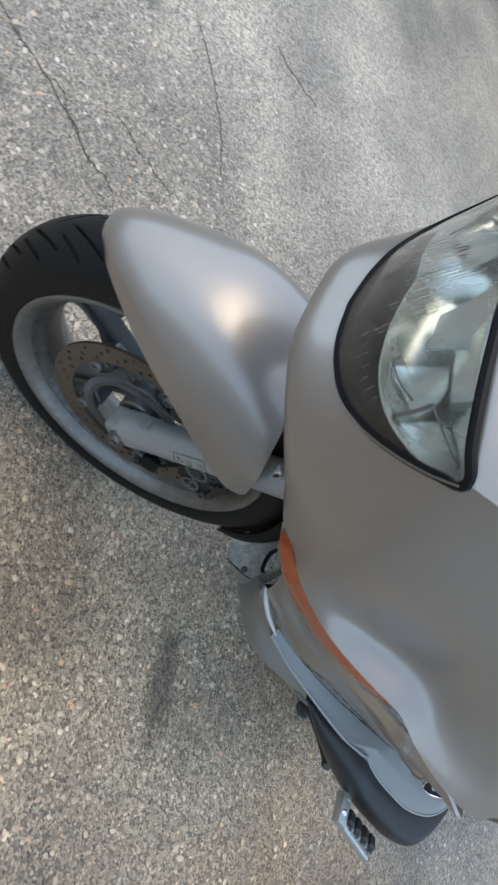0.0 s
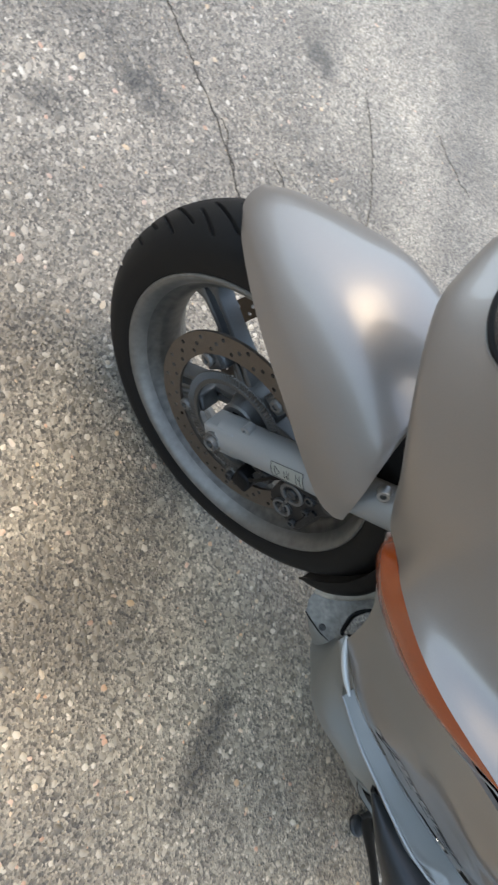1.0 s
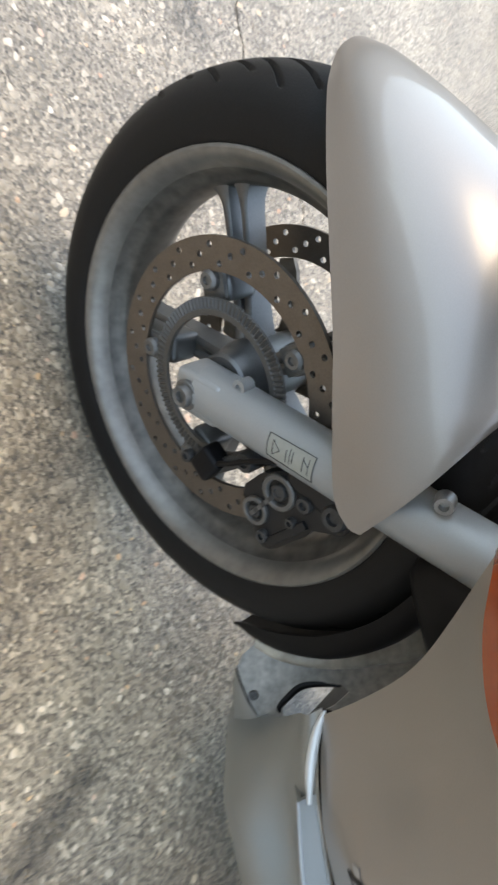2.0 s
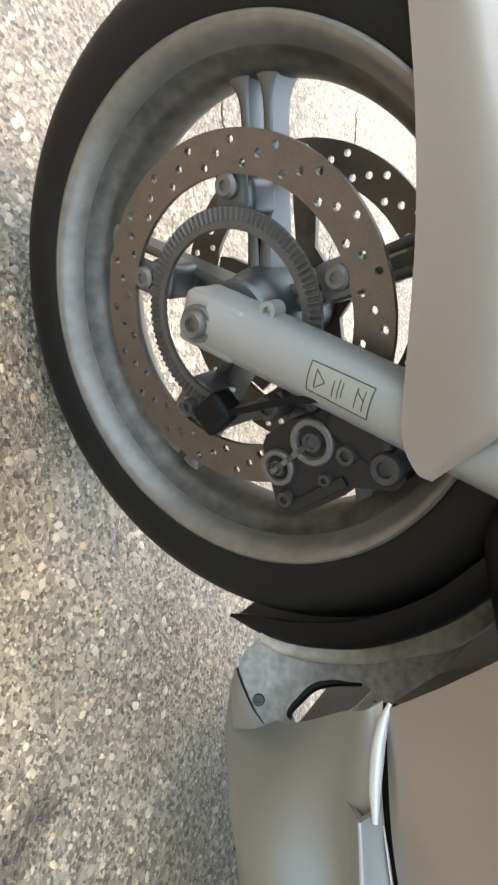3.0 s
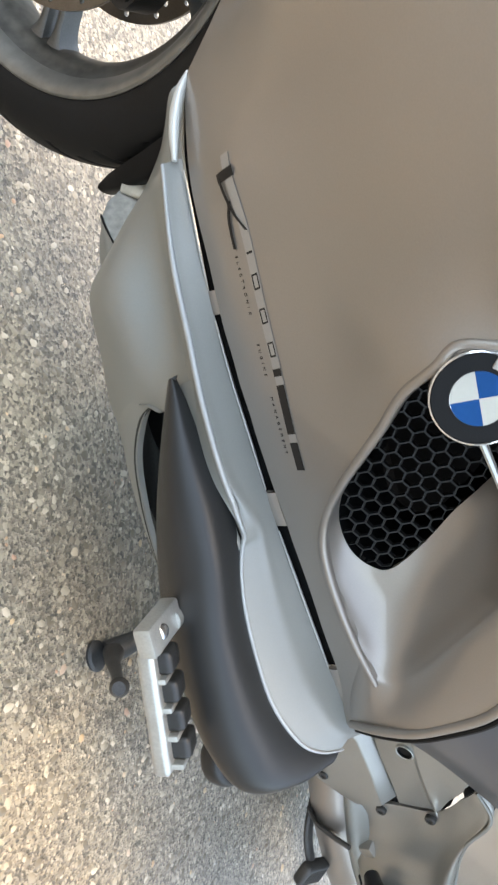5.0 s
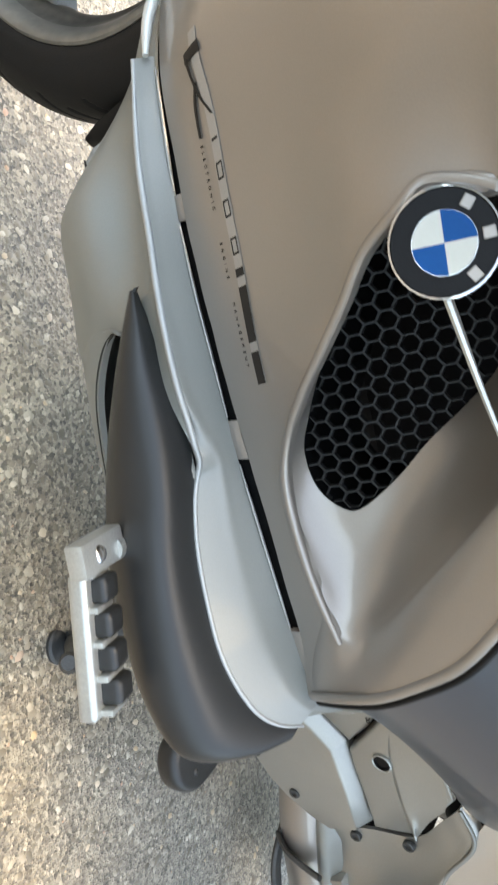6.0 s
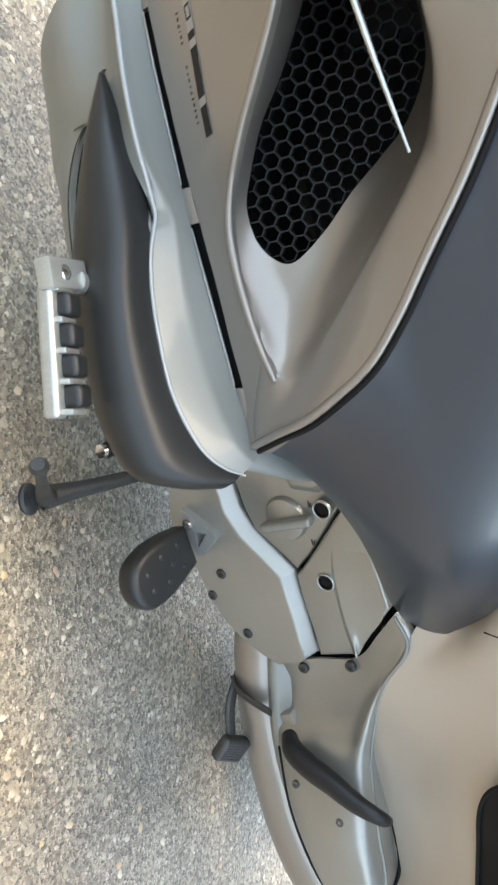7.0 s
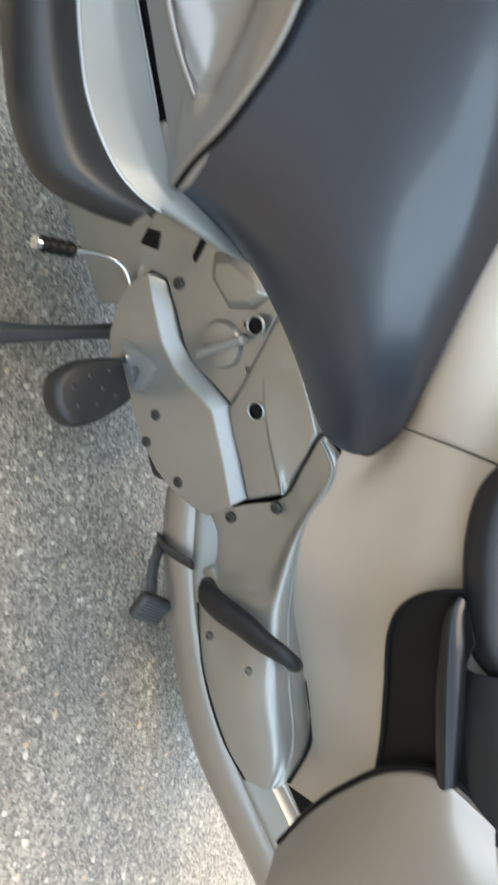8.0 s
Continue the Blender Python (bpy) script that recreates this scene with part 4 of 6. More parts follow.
def intake():
    e, o, n = np.array(OUTER), np.array(RIM), np.array(NET)
    inward = np.array(BL)
    far = np.linalg.norm(e - o, axis=1)[:, None] > 0.01
    roll = e + far * np.array((-0.004, -0.007, 0.0))
    deep = np.clip(np.linalg.norm(n - o, axis=1)[:, None] - 0.02, 0, 0.09) * inward
    loops = [roll, e, e * 0.5 + o * 0.5 + far * np.array((0, 0.003, 0.001)), o, o * 0.90 + n * 0.10 - deep * 0.03, o * 0.70 + n * 0.30 - deep * 0.12, o * 0.35 + n * 0.65 - deep * 0.11, n]
    g = []
    for lp in loops:
        ext = spline(np.concatenate([lp[-4:], lp, lp[:5]]), (len(lp) + 8) * 8 + 1, False)
        g.append(ext[32:32 + len(lp) * 8 + 1])
    g = np.array([spline(np.array(g)[:, i], 44, False) for i in range(len(g[0]))]).transpose(1, 0, 2)
    nn = normals(g)
    if nn.mean((0, 1)) @ np.array(BL) < 0:
        nn = -nn
    return shell(g, g - nn * 0.003)


bowl = part("intake_bowl", intake(), PAINT, bike, "moulded air intake bowl in the fairing flank")


part("intake_lip", tube([tuple(np.array(p) + np.array(BL) * 0.0004) for p in RIM[:13]], [0.0030] * 8 + [0.0038, 0.0044, 0.0044, 0.0038, 0.0028], 10, 110), PAINT, bowl)


def inside(x, z, loop):
    odd = False
    for (a, b), (c, d) in zip(loop, loop[1:] + loop[:1]):
        if (b > z) != (d > z) and x < (c - a) * (z - b) / (d - b) + a:
            odd = not odd
    return odd


def grille():
    pitch, bars = 0.0129, []
    back = BIKE.inverted()
    net = [back @ Vector(p) for p in NET]
    for j in range(19):
        for i in range(25):
            bx, bz = -0.80 + pitch * (i + 0.5 * (j % 2)) , -0.285 + pitch * 0.866 * j
            if not inside(bx, bz, [(q.x, q.z) for q in net]):
                continue
            r0, r1 = pitch * 0.5775, pitch * 0.512
            o = [(bx + r0 * math.sin(math.pi * k / 3), bz + r0 * math.cos(math.pi * k / 3)) for k in range(6)]
            n = [(bx + r1 * math.sin(math.pi * k / 3), bz + r1 * math.cos(math.pi * k / 3)) for k in range(6)]
            v = []
            for lp in (o, n):
                for deep in (0.0, -0.0035):
                    v += [BIKE @ Vector((x, 0.1335 - 0.4224 * z + deep, z)) for x, z in lp]
            f = []
            for k in range(6):
                m = (k + 1) % 6
                f += [[k, m, 12 + m, 12 + k], [12 + k, 12 + m, 18 + m, 18 + k]]
            bars.append((v, f))
    verts, faces = [], []
    for v, f in bars:
        faces += [[q + len(verts) for q in face] for face in f]
        verts += v
    bm = raw(verts, faces)
    bmesh.ops.recalc_face_normals(bm, faces=bm.faces)
    return bm


part("grille", grille(), NETBLACK, bowl, "black honeycomb grille")
# Sheet and walls behind the grille, blackened to stand for the duct's shade.
part("duct", panel([bk([(-0.80, 0.15, -0.29), (-0.46, 0.15, -0.29)]), bk([(-0.80, 0.06, -0.24), (-0.46, 0.06, -0.24)]), bk([(-0.80, 0.04, -0.03), (-0.46, 0.04, -0.03)])], BL, 4, 4, 0.002), DUCTSHADE, bowl)
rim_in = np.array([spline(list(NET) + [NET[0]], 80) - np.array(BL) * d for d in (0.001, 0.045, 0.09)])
part("duct_wall", shell(rim_in, rim_in * 1.0 + (rim_in.mean(axis=(0, 1)) - rim_in) * -0.02), DUCTSHADE, bowl)

# roundel and its chrome spear
badge_m = axis_frame((-0.4770, 0.3090, 0.6645), (-0.11, 0.955, 0.26))
bm = lathe([(0, 0.002), (0.0250, 0.002), (0.0258, 0.0036), (0.0268, 0.003), (0.0272, -0.003), (0.0, -0.003)], 48)
bm.transform(badge_m)
badge = part("roundel", bm, CHROME, bike, "round chrome-edged badge in blue, white and black")
part("roundel_ring", outline([ring(0.0252, 48), ring(0.0156, 48)], badge_m @ Matrix.Translation((0, 0.0030, 0)), 0.001), BLACK, badge)
for k in range(4):
    a0 = radians(90 * k - 1)
    loop = [(0.0, 0.0)] + [(0.0154 * math.cos(a0 + s * math.pi / 16), 0.0154 * math.sin(a0 + s * math.pi / 16)) for s in range(9)]
    part("roundel_field", outline([loop], badge_m @ Matrix.Translation((0, 0.0032, 0)), 0.001), WHITE if k % 2 else BLUE, badge)
for a in (-37, -87, -144):
    part("roundel_bar", block((0.0062, 0.001, 0.0056), badge_m @ Matrix.Rotation(radians(a), 4, "Y") @ Matrix.Translation((0.0209, 0.0034, 0)), 0.0004, 1), DECALGREY, badge)
SPEAR = [(-0.502, 0.297, 0.660), (-0.549, 0.286, 0.670), (-0.603, 0.270, 0.682)]
spear = part("spear", panel([SPEAR, [(x + 0.001 * w, y + 0.0003 * w, z + 0.0012 * w) for (x, y, z), w in zip(SPEAR, (1, 0.6, 0.05))], [(x + 0.002 * w, y - 0.0016 * w, z + 0.0024 * w) for (x, y, z), w in zip(SPEAR, (1, 0.6, 0.05))]], (0, 1, 0), 16, 8, 0.002), ALLOYBLUE, badge, "slim satin metal spear")
part("spear_edge", tube(SPEAR, [0.0020, 0.0018, 0.0010], 6, 10), PEGMAT, spear)

# lower fairing with trim ledge
LOWER = [
    [(-0.226, 0.188, 0.442), (-0.228, 0.196, 0.438), (-0.250, 0.166, 0.400), (-0.291, 0.122, 0.340), (-0.328, 0.074, 0.280), (-0.344, 0.022, 0.210), (-0.330, -0.030, 0.170)],
    [(-0.287, 0.216, 0.444), (-0.290, 0.229, 0.434), (-0.300, 0.190, 0.392), (-0.315, 0.166, 0.335), (-0.335, 0.125, 0.280), (-0.345, 0.080, 0.220), (-0.340, 0.000, 0.170)],
    [(-0.360, 0.219, 0.447), (-0.362, 0.236, 0.432), (-0.367, 0.197, 0.392), (-0.366, 0.206, 0.345), (-0.366, 0.178, 0.294), (-0.372, 0.120, 0.242), (-0.375, 0.030, 0.190)],
    [(-0.420, 0.217, 0.449), (-0.425, 0.240, 0.436), (-0.435, 0.205, 0.393), (-0.432, 0.206, 0.348), (-0.427, 0.170, 0.285), (-0.430, 0.120, 0.240), (-0.430, 0.030, 0.200)],
    [(-0.465, 0.213, 0.452), (-0.470, 0.243, 0.439), (-0.474, 0.224, 0.400), (-0.474, 0.207, 0.365), (-0.474, 0.186, 0.315), (-0.478, 0.130, 0.245), (-0.480, 0.030, 0.205)],
    [(-0.492, 0.210, 0.454), (-0.494, 0.243, 0.441), (-0.486, 0.224, 0.398), (-0.478, 0.203, 0.358), (-0.486, 0.180, 0.305), (-0.500, 0.128, 0.248), (-0.503, 0.048, 0.211)],
]


def creased(rows):
    """Adds close neighbours to the second point of each row, so that the ridge stays crisp."""
    out = []
    for r in rows:
        p = np.array(r)
        w = 0.32
        out.append([tuple(p[0]), tuple(p[1] * (1 - w) + p[0] * w), tuple(p[1]), tuple(p[1] * (1.04 - w) + p[2] * (w - 0.04)), *[tuple(q) for q in p[2:]]])
    return out


part("lower_fairing", panel([[tuple(np.array(r[0]) - (0, 0.003, 0.001)), tuple(np.array(r[1]) - (0, 0.003 + 0.012 * min(k, 1), 0.003)), *r[2:]] for k, r in enumerate(LOWER)], (0, 1, 0), 70, 50, 0.004), SILVER, bike, "silver lower fairing with a smooth bulge")
part("lower_fairing_arm", panel([
    [(-0.473, 0.205, 0.362), (-0.488, 0.194, 0.338), (-0.525, 0.184, 0.313), (-0.580, 0.168, 0.294), (-0.640, 0.152, 0.283), (-0.705, 0.142, 0.286)],
    [(-0.473, 0.186, 0.316), (-0.495, 0.176, 0.296), (-0.535, 0.166, 0.282), (-0.585, 0.156, 0.275), (-0.640, 0.147, 0.275), (-0.705, 0.140, 0.283)],
    [(-0.477, 0.130, 0.246), (-0.500, 0.128, 0.248), (-0.545, 0.126, 0.252), (-0.595, 0.126, 0.257), (-0.645, 0.128, 0.266), (-0.705, 0.135, 0.280)],
    [(-0.480, 0.030, 0.205), (-0.515, 0.060, 0.216), (-0.560, 0.086, 0.230), (-0.600, 0.102, 0.243), (-0.650, 0.118, 0.262), (-0.706, 0.132, 0.279)]], (0, 1, 0), 40, 20, 0.006), SILVER, bike)
part("opening_lining", panel([
    [(-0.476, 0.203, 0.364), (-0.489, 0.192, 0.337), (-0.525, 0.181, 0.311), (-0.580, 0.165, 0.292), (-0.640, 0.149, 0.282), (-0.705, 0.139, 0.285)],
    [(-0.474, 0.176, 0.330), (-0.492, 0.164, 0.304), (-0.530, 0.154, 0.284), (-0.583, 0.146, 0.274), (-0.640, 0.138, 0.272), (-0.705, 0.130, 0.282)],
    [(-0.476, 0.110, 0.290), (-0.500, 0.100, 0.272), (-0.540, 0.095, 0.262), (-0.590, 0.095, 0.262), (-0.645, 0.100, 0.270), (-0.705, 0.105, 0.290)],
    [(-0.474, 0.095, 0.350), (-0.500, 0.090, 0.345), (-0.540, 0.085, 0.345), (-0.590, 0.085, 0.350), (-0.645, 0.085, 0.355), (-0.705, 0.080, 0.360)],
    [(-0.470, 0.160, 0.425), (-0.500, 0.158, 0.430), (-0.540, 0.155, 0.435), (-0.590, 0.150, 0.440), (-0.645, 0.145, 0.445), (-0.705, 0.135, 0.450)]], (0, 1, 0.3), 30, 30, 0.003), LINING, bike, "dusty inside of the lower fairing")
part("trim_ledge", panel(creased([*[[r[0], r[1], tuple((np.array(r[1]) - (0, 0.016, 0.004)) * 0.45 + np.array(r[2]) * 0.55)] for r in LOWER[1:5]],
    [(-0.530, 0.207, 0.458), (-0.530, 0.245, 0.447), (-0.530, 0.241, 0.432)],
    [(-0.582, 0.200, 0.461), (-0.583, 0.220, 0.4575), (-0.586, 0.2345, 0.4490)],
    [(-0.604, 0.197, 0.463), (-0.604, 0.216, 0.457), (-0.603, 0.2335, 0.4430)],
    [(-0.650, 0.189, 0.467), (-0.650, 0.212, 0.457), (-0.648, 0.2370, 0.4400)],
    [(-0.700, 0.179, 0.4715), (-0.700, 0.206, 0.460), (-0.698, 0.2365, 0.4420)],
    [(-0.740, 0.171, 0.474), (-0.740, 0.199, 0.465), (-0.740, 0.2340, 0.4470)],
    [(-0.772, 0.165, 0.479), (-0.774, 0.190, 0.471), (-0.778, 0.2220, 0.4545)],
    [(-0.788, 0.162, 0.482), (-0.792, 0.184, 0.4755), (-0.798, 0.2105, 0.4600)],
    [(-0.800, 0.157, 0.4835), (-0.805, 0.174, 0.479), (-0.814, 0.1925, 0.4675)],
    [(-0.808, 0.152, 0.484), (-0.813, 0.164, 0.4815), (-0.822, 0.1740, 0.4745)]]), (0, 1, 1), 28, 130, 0.004), SILVER, bike, "pale silver trim ledge")
# Pale rim bead; along the front ridge its colour paints in a highlight.
LEDGE = [*[tuple(np.array(r[1]) - (0, 0.0012, 0.0004)) for r in LOWER[1:5]], (-0.530, 0.2450, 0.4470), (-0.556, 0.2425, 0.4505), (-0.574, 0.2400, 0.4520), (-0.587, 0.2340, 0.4500), (-0.598, 0.2325, 0.4455), (-0.614, 0.2355, 0.4425), (-0.648, 0.2375, 0.4400), (-0.698, 0.2370, 0.4420), (-0.740, 0.2345, 0.4470), (-0.778, 0.2225, 0.4545), (-0.798, 0.2110, 0.4600), (-0.814, 0.1930, 0.4675), (-0.824, 0.1720, 0.4755)]
part("ledge_rim", tube(LEDGE, [0.0016, 0.0028, 0.0028, 0.0026, 0.0022, 0.0020, 0.0020, 0.0020, 0.0012], 12, 150), EDGEGLEAM, bike)
TAIL = [(-0.790, 0.178, 0.4755), (-0.801, 0.148, 0.4860), (-0.816, 0.118, 0.4930), (-0.831, 0.086, 0.4975), (-0.845, 0.054, 0.5005)]
part("trim_tail", panel([
    [(x + 0.004, y - 0.004, z - 0.004) for x, y, z in TAIL], TAIL,
    [(x - 0.011 * w, y + 0.004 * w, z - 0.002 * w) for (x, y, z), w in zip(TAIL, (1.7, 1.45, 1.15, 0.8, 0.25))],
    [(x - 0.015 * w, y + 0.006 * w, z - 0.008 * w) for (x, y, z), w in zip(TAIL, (1.7, 1.45, 1.15, 0.8, 0.25))],
    [(x - 0.012 * w, y + 0.002 * w, z - 0.015 * w) for (x, y, z), w in zip(TAIL, (1.7, 1.45, 1.15, 0.8, 0.25))]], (-0.4, 0.3, 1), 40, 20, 0.003), SILVER, bike, "pale silver trim tail sweeping under the knee panel")
part("gap_backing", panel([[(-0.23, 0.180, 0.458), (-0.30, 0.206, 0.462), (-0.40, 0.206, 0.466), (-0.56, 0.190, 0.480), (-0.745, 0.154, 0.492)], [(-0.23, 0.180, 0.432), (-0.30, 0.207, 0.434), (-0.40, 0.208, 0.438), (-0.56, 0.194, 0.450), (-0.745, 0.158, 0.466)]], (0, 1, 0), 40, 4, 0.002), BLACK, bike)
part("trim_bead", tube([(-0.222, 0.194, 0.4500), (-0.236, 0.203, 0.4460), (-0.262, 0.217, 0.4440), (-0.290, 0.226, 0.4440)], [0.0018, 0.0042, 0.0048, 0.0042, 0.0022], 12, 24), TRIMMAT, bike)
for x0, x1, y0, y1, z0, z1 in ((-0.389, -0.408, 0.2195, 0.2185, 0.4475, 0.4485), (-0.561, -0.592, 0.2045, 0.2000, 0.4590, 0.4620), (-0.742, -0.803, 0.1715, 0.162, 0.4735, 0.4815)):
    mid = ((x0 + x1) / 2, (y0 + y1) / 2 + 0.0008, (z0 + z1) / 2)
    low_line = [(x0, y0, z0), mid, (x1, y1, z1)]
    part("trim_bridge", panel([[(x, y - 0.002, z - 0.0015) for x, y, z in low_line], [(x, y - 0.001, z + 0.004) for x, y, z in low_line], [(x, y - 0.0015, z + 0.0095) for x, y, z in low_line]], (0, 1, 0), 16, 8, 0.006), PAINT, bike)

SLOT = np.array([(-0.287, 0.216, 0.444), (-0.360, 0.219, 0.447), (-0.420, 0.217, 0.449), (-0.465, 0.213, 0.452), (-0.530, 0.207, 0.458), (-0.582, 0.200, 0.461), (-0.604, 0.197, 0.463), (-0.650, 0.189, 0.467), (-0.740, 0.171, 0.474)])[::-1]
for x0, x1 in ((-0.296, -0.386), (-0.412, -0.558), (-0.596, -0.738)):
    run = [(x, np.interp(x, SLOT[:, 0], SLOT[:, 1]) + 0.0016, np.interp(x, SLOT[:, 0], SLOT[:, 2]) + 0.0012) for x in np.linspace(x0, x1, 6)]
    part("slot_bead", tube(run, [0.0006, 0.0013, 0.0013, 0.0013, 0.0006], 8, 30), STEEL, bike)

# dark leg pad
part("pad_backing", panel([[(-0.455, 0.234, 0.428), (-0.520, 0.238, 0.434), (-0.600, 0.236, 0.444)], [(-0.462, 0.224, 0.408), (-0.520, 0.224, 0.402), (-0.600, 0.220, 0.405)], [(-0.490, 0.216, 0.392), (-0.520, 0.200, 0.370), (-0.600, 0.190, 0.360)]], (0, 1, 0), 14, 8, 0.004), SILVER, bike)
PADROWS = [
    [(-0.452, 0.229, 0.408), (-0.505, 0.239, 0.427), (-0.560, 0.241, 0.441), (-0.602, 0.239, 0.444), (-0.650, 0.241, 0.442), (-0.700, 0.241, 0.444), (-0.745, 0.237, 0.450), (-0.782, 0.225, 0.458), (-0.806, 0.205, 0.466), (-0.822, 0.180, 0.476)],
    [(-0.452, 0.231, 0.406), (-0.505, 0.251, 0.421), (-0.560, 0.261, 0.432), (-0.602, 0.267, 0.437), (-0.650, 0.272, 0.436), (-0.700, 0.273, 0.438), (-0.762, 0.268, 0.445), (-0.802, 0.256, 0.452), (-0.821, 0.224, 0.461), (-0.829, 0.187, 0.470)],
    [(-0.453, 0.230, 0.402), (-0.505, 0.254, 0.405), (-0.560, 0.268, 0.405), (-0.610, 0.276, 0.403), (-0.655, 0.281, 0.402), (-0.705, 0.283, 0.405), (-0.768, 0.281, 0.414), (-0.808, 0.268, 0.425), (-0.826, 0.230, 0.441), (-0.834, 0.187, 0.456)],
    [(-0.456, 0.222, 0.395), (-0.505, 0.234, 0.384), (-0.560, 0.245, 0.374), (-0.610, 0.252, 0.368), (-0.655, 0.256, 0.366), (-0.705, 0.257, 0.371), (-0.768, 0.255, 0.384), (-0.806, 0.242, 0.400), (-0.824, 0.206, 0.421), (-0.831, 0.172, 0.440)],
    [(-0.460, 0.205, 0.388), (-0.505, 0.200, 0.370), (-0.560, 0.200, 0.354), (-0.610, 0.200, 0.348), (-0.655, 0.200, 0.348), (-0.705, 0.200, 0.354), (-0.757, 0.190, 0.370), (-0.790, 0.176, 0.390), (-0.806, 0.160, 0.412), (-0.812, 0.145, 0.430)],
]
PADROWS[0] = [(x, y - 0.002 - 0.003 * (x < -0.61), z - 0.001 - 0.002 * (x < -0.61)) for x, y, z in PADROWS[0]]
PADROWS.insert(0, [(x, y - 0.010 * min(1, (-0.450 - x) / 0.08), z - 0.010 * (x < -0.61)) for x, y, z in PADROWS[0]])
part("leg_pad", panel(PADROWS, (0, 1, 0), 70, 36, 0.005), PADMAT, bike, "dark grey moulded leg pad")
part("inner_panel", panel([[(-0.46, 0.16, 0.42), (-0.76, 0.11, 0.46)], [(-0.46, 0.10, 0.22), (-0.76, 0.04, 0.30)]], (0, 1, 0), 6, 6, 0.003), BLACK, bike)

# front of the belly: a grey plate with an oval opening
BELLY = Matrix.Translation((-0.329, 0.058, 0.284)) @ Matrix(((0.9363, -0.3511, 0.0000), (0.3030, 0.8081, 0.5051), (-0.1773, -0.4729, 0.8631))).transposed().to_4x4()
bracket = part("belly_plate", outline([[(0.041, -0.056), (0.058, -0.050), (0.076, -0.032), (0.076, 0.011), (0.080, 0.080), (0.100, 0.142), (0.134, 0.206), (0.105, 0.197), (0.049, 0.144), (0.008, 0.083), (-0.010, 0.044), (-0.024, 0.0), (-0.020, -0.024), (0.004, -0.038), (0.020, -0.047)],
    [(0.000, -0.003), (0.018, 0.008), (0.030, 0.020), (0.035, 0.040), (0.035, 0.068), (0.028, 0.078), (0.012, 0.063), (0.0, 0.044), (-0.006, 0.022), (-0.008, 0.006)]], BELLY, 0.005), BELLYMAT, bike, "dusty grey inner belly moulding with an opening")
part("opening_edge", tube([tuple(BELLY @ Vector((x, -0.003, z))) for x, z in ((-0.006, 0.000), (0.000, -0.003), (0.016, 0.008), (0.028, 0.021), (0.033, 0.040), (0.033, 0.068))], [0.003, 0.0045, 0.005, 0.005, 0.004, 0.002], 8, 40), BLACK, bracket)
RIMLOW = [(0.068, -0.036), (0.0575, -0.012), (0.0520, 0.030), (0.0545, 0.0735), (0.0616, 0.109), (0.0748, 0.160), (0.107, 0.204)]
RIMTOP = [(0.079, -0.034), (0.0790, -0.010), (0.0770, 0.030), (0.0815, 0.066), (0.0900, 0.100), (0.112, 0.160), (0.139, 0.205)]
rolled = [[tuple(BELLY @ Vector((a[0] + (b[0] - a[0]) * w, y * h, a[1] + (b[1] - a[1]) * w))) for a, b, h in zip(RIMLOW, RIMTOP, (0.3, 0.7, 1.0, 1.0, 0.7, 0.5, 0.5))] for w, y in ((0.1, -0.002), (0.0, 0.008), (0.12, 0.0135), (0.45, 0.0150), (0.85, 0.0125), (1.05, 0.002))]
part("rolled_rim", panel(rolled, (0.3, 0.8, 0.5), 60, 24, 0.002), BELLYRIM, bracket, "dirty cream rolled rim")
part("tab", panel([[tuple(BELLY @ Vector((x, y, z))) for x, z in row] for row, y in (
    ([(0.0406, -0.0560), (0.0300, -0.0520), (0.0190, -0.0466), (0.0031, -0.0375), (-0.0089, -0.0275), (-0.024, -0.018)], 0.0015),
    ([(0.0412, -0.0585), (0.0300, -0.0565), (0.0190, -0.0545), (0.0000, -0.0480), (-0.0160, -0.0410), (-0.040, -0.034)], -0.0040),
    ([(0.0415, -0.0600), (0.0300, -0.0612), (0.0200, -0.0618), (0.0000, -0.0605), (-0.0180, -0.0580), (-0.044, -0.052)], -0.0180))], (0.3, 0.8, 0.5), 30, 14, 0.003), SILVER, bracket)
part("seam", tube([tuple(BELLY @ Vector((x, 0.0022, z))) for x, z in ((0.0415, -0.0565), (0.0300, -0.0522), (0.0190, -0.0466), (0.0031, -0.0375), (-0.0089, -0.0275))], [0.0012, 0.0012, 0.0010, 0.0004], 6, 24), BLACK, bracket)
screw("screw", BELLY @ Vector((0.0125, 0.0, -0.0334)), BELLY.to_3x3() @ Vector((0, 1, 0)), bracket, 0.006, IRON, 0.003)

# folded chrome peg
bm = block((0.104, 0.017, 0.014), pose(-0.700, 0.3235, 0.3985, 16, -2, -3), 0.0045, 3)
peg = part("highway_peg", bm, PEGMAT, bike, "folded pale metal foot peg with black rubber teeth")
for k in range(4):
    part("rubber_tooth", block((0.0190, 0.024, 0.020), pose(-0.662 - 0.0245 * k, 0.3080, 0.4035, 20, -2, -3), 0.005, 3), PADMAT, peg)
for k in range(5):
    part("peg_rib", block((0.0050, 0.026, 0.013), pose(-0.650 - 0.0245 * k, 0.3120, 0.4025, 18, -2, -3), 0.0018, 2), PEGMAT, peg)
part("peg_clamp", block((0.025, 0.052, 0.015), pose(-0.637, 0.306, 0.403, 10, 0, 4), 0.0028, 2), PEGMAT, peg)
part("peg_arm", tube([(-0.640, 0.290, 0.401), (-0.641, 0.262, 0.394), (-0.642, 0.230, 0.383)], [0.010, 0.009, 0.009], 12, 10), PEGMAT, peg)
bm = lathe([(0, 0.0035), (0.0050, 0.0032), (0.0066, 0.0022), (0.0072, 0.0), (0.0072, -0.004)], 20)
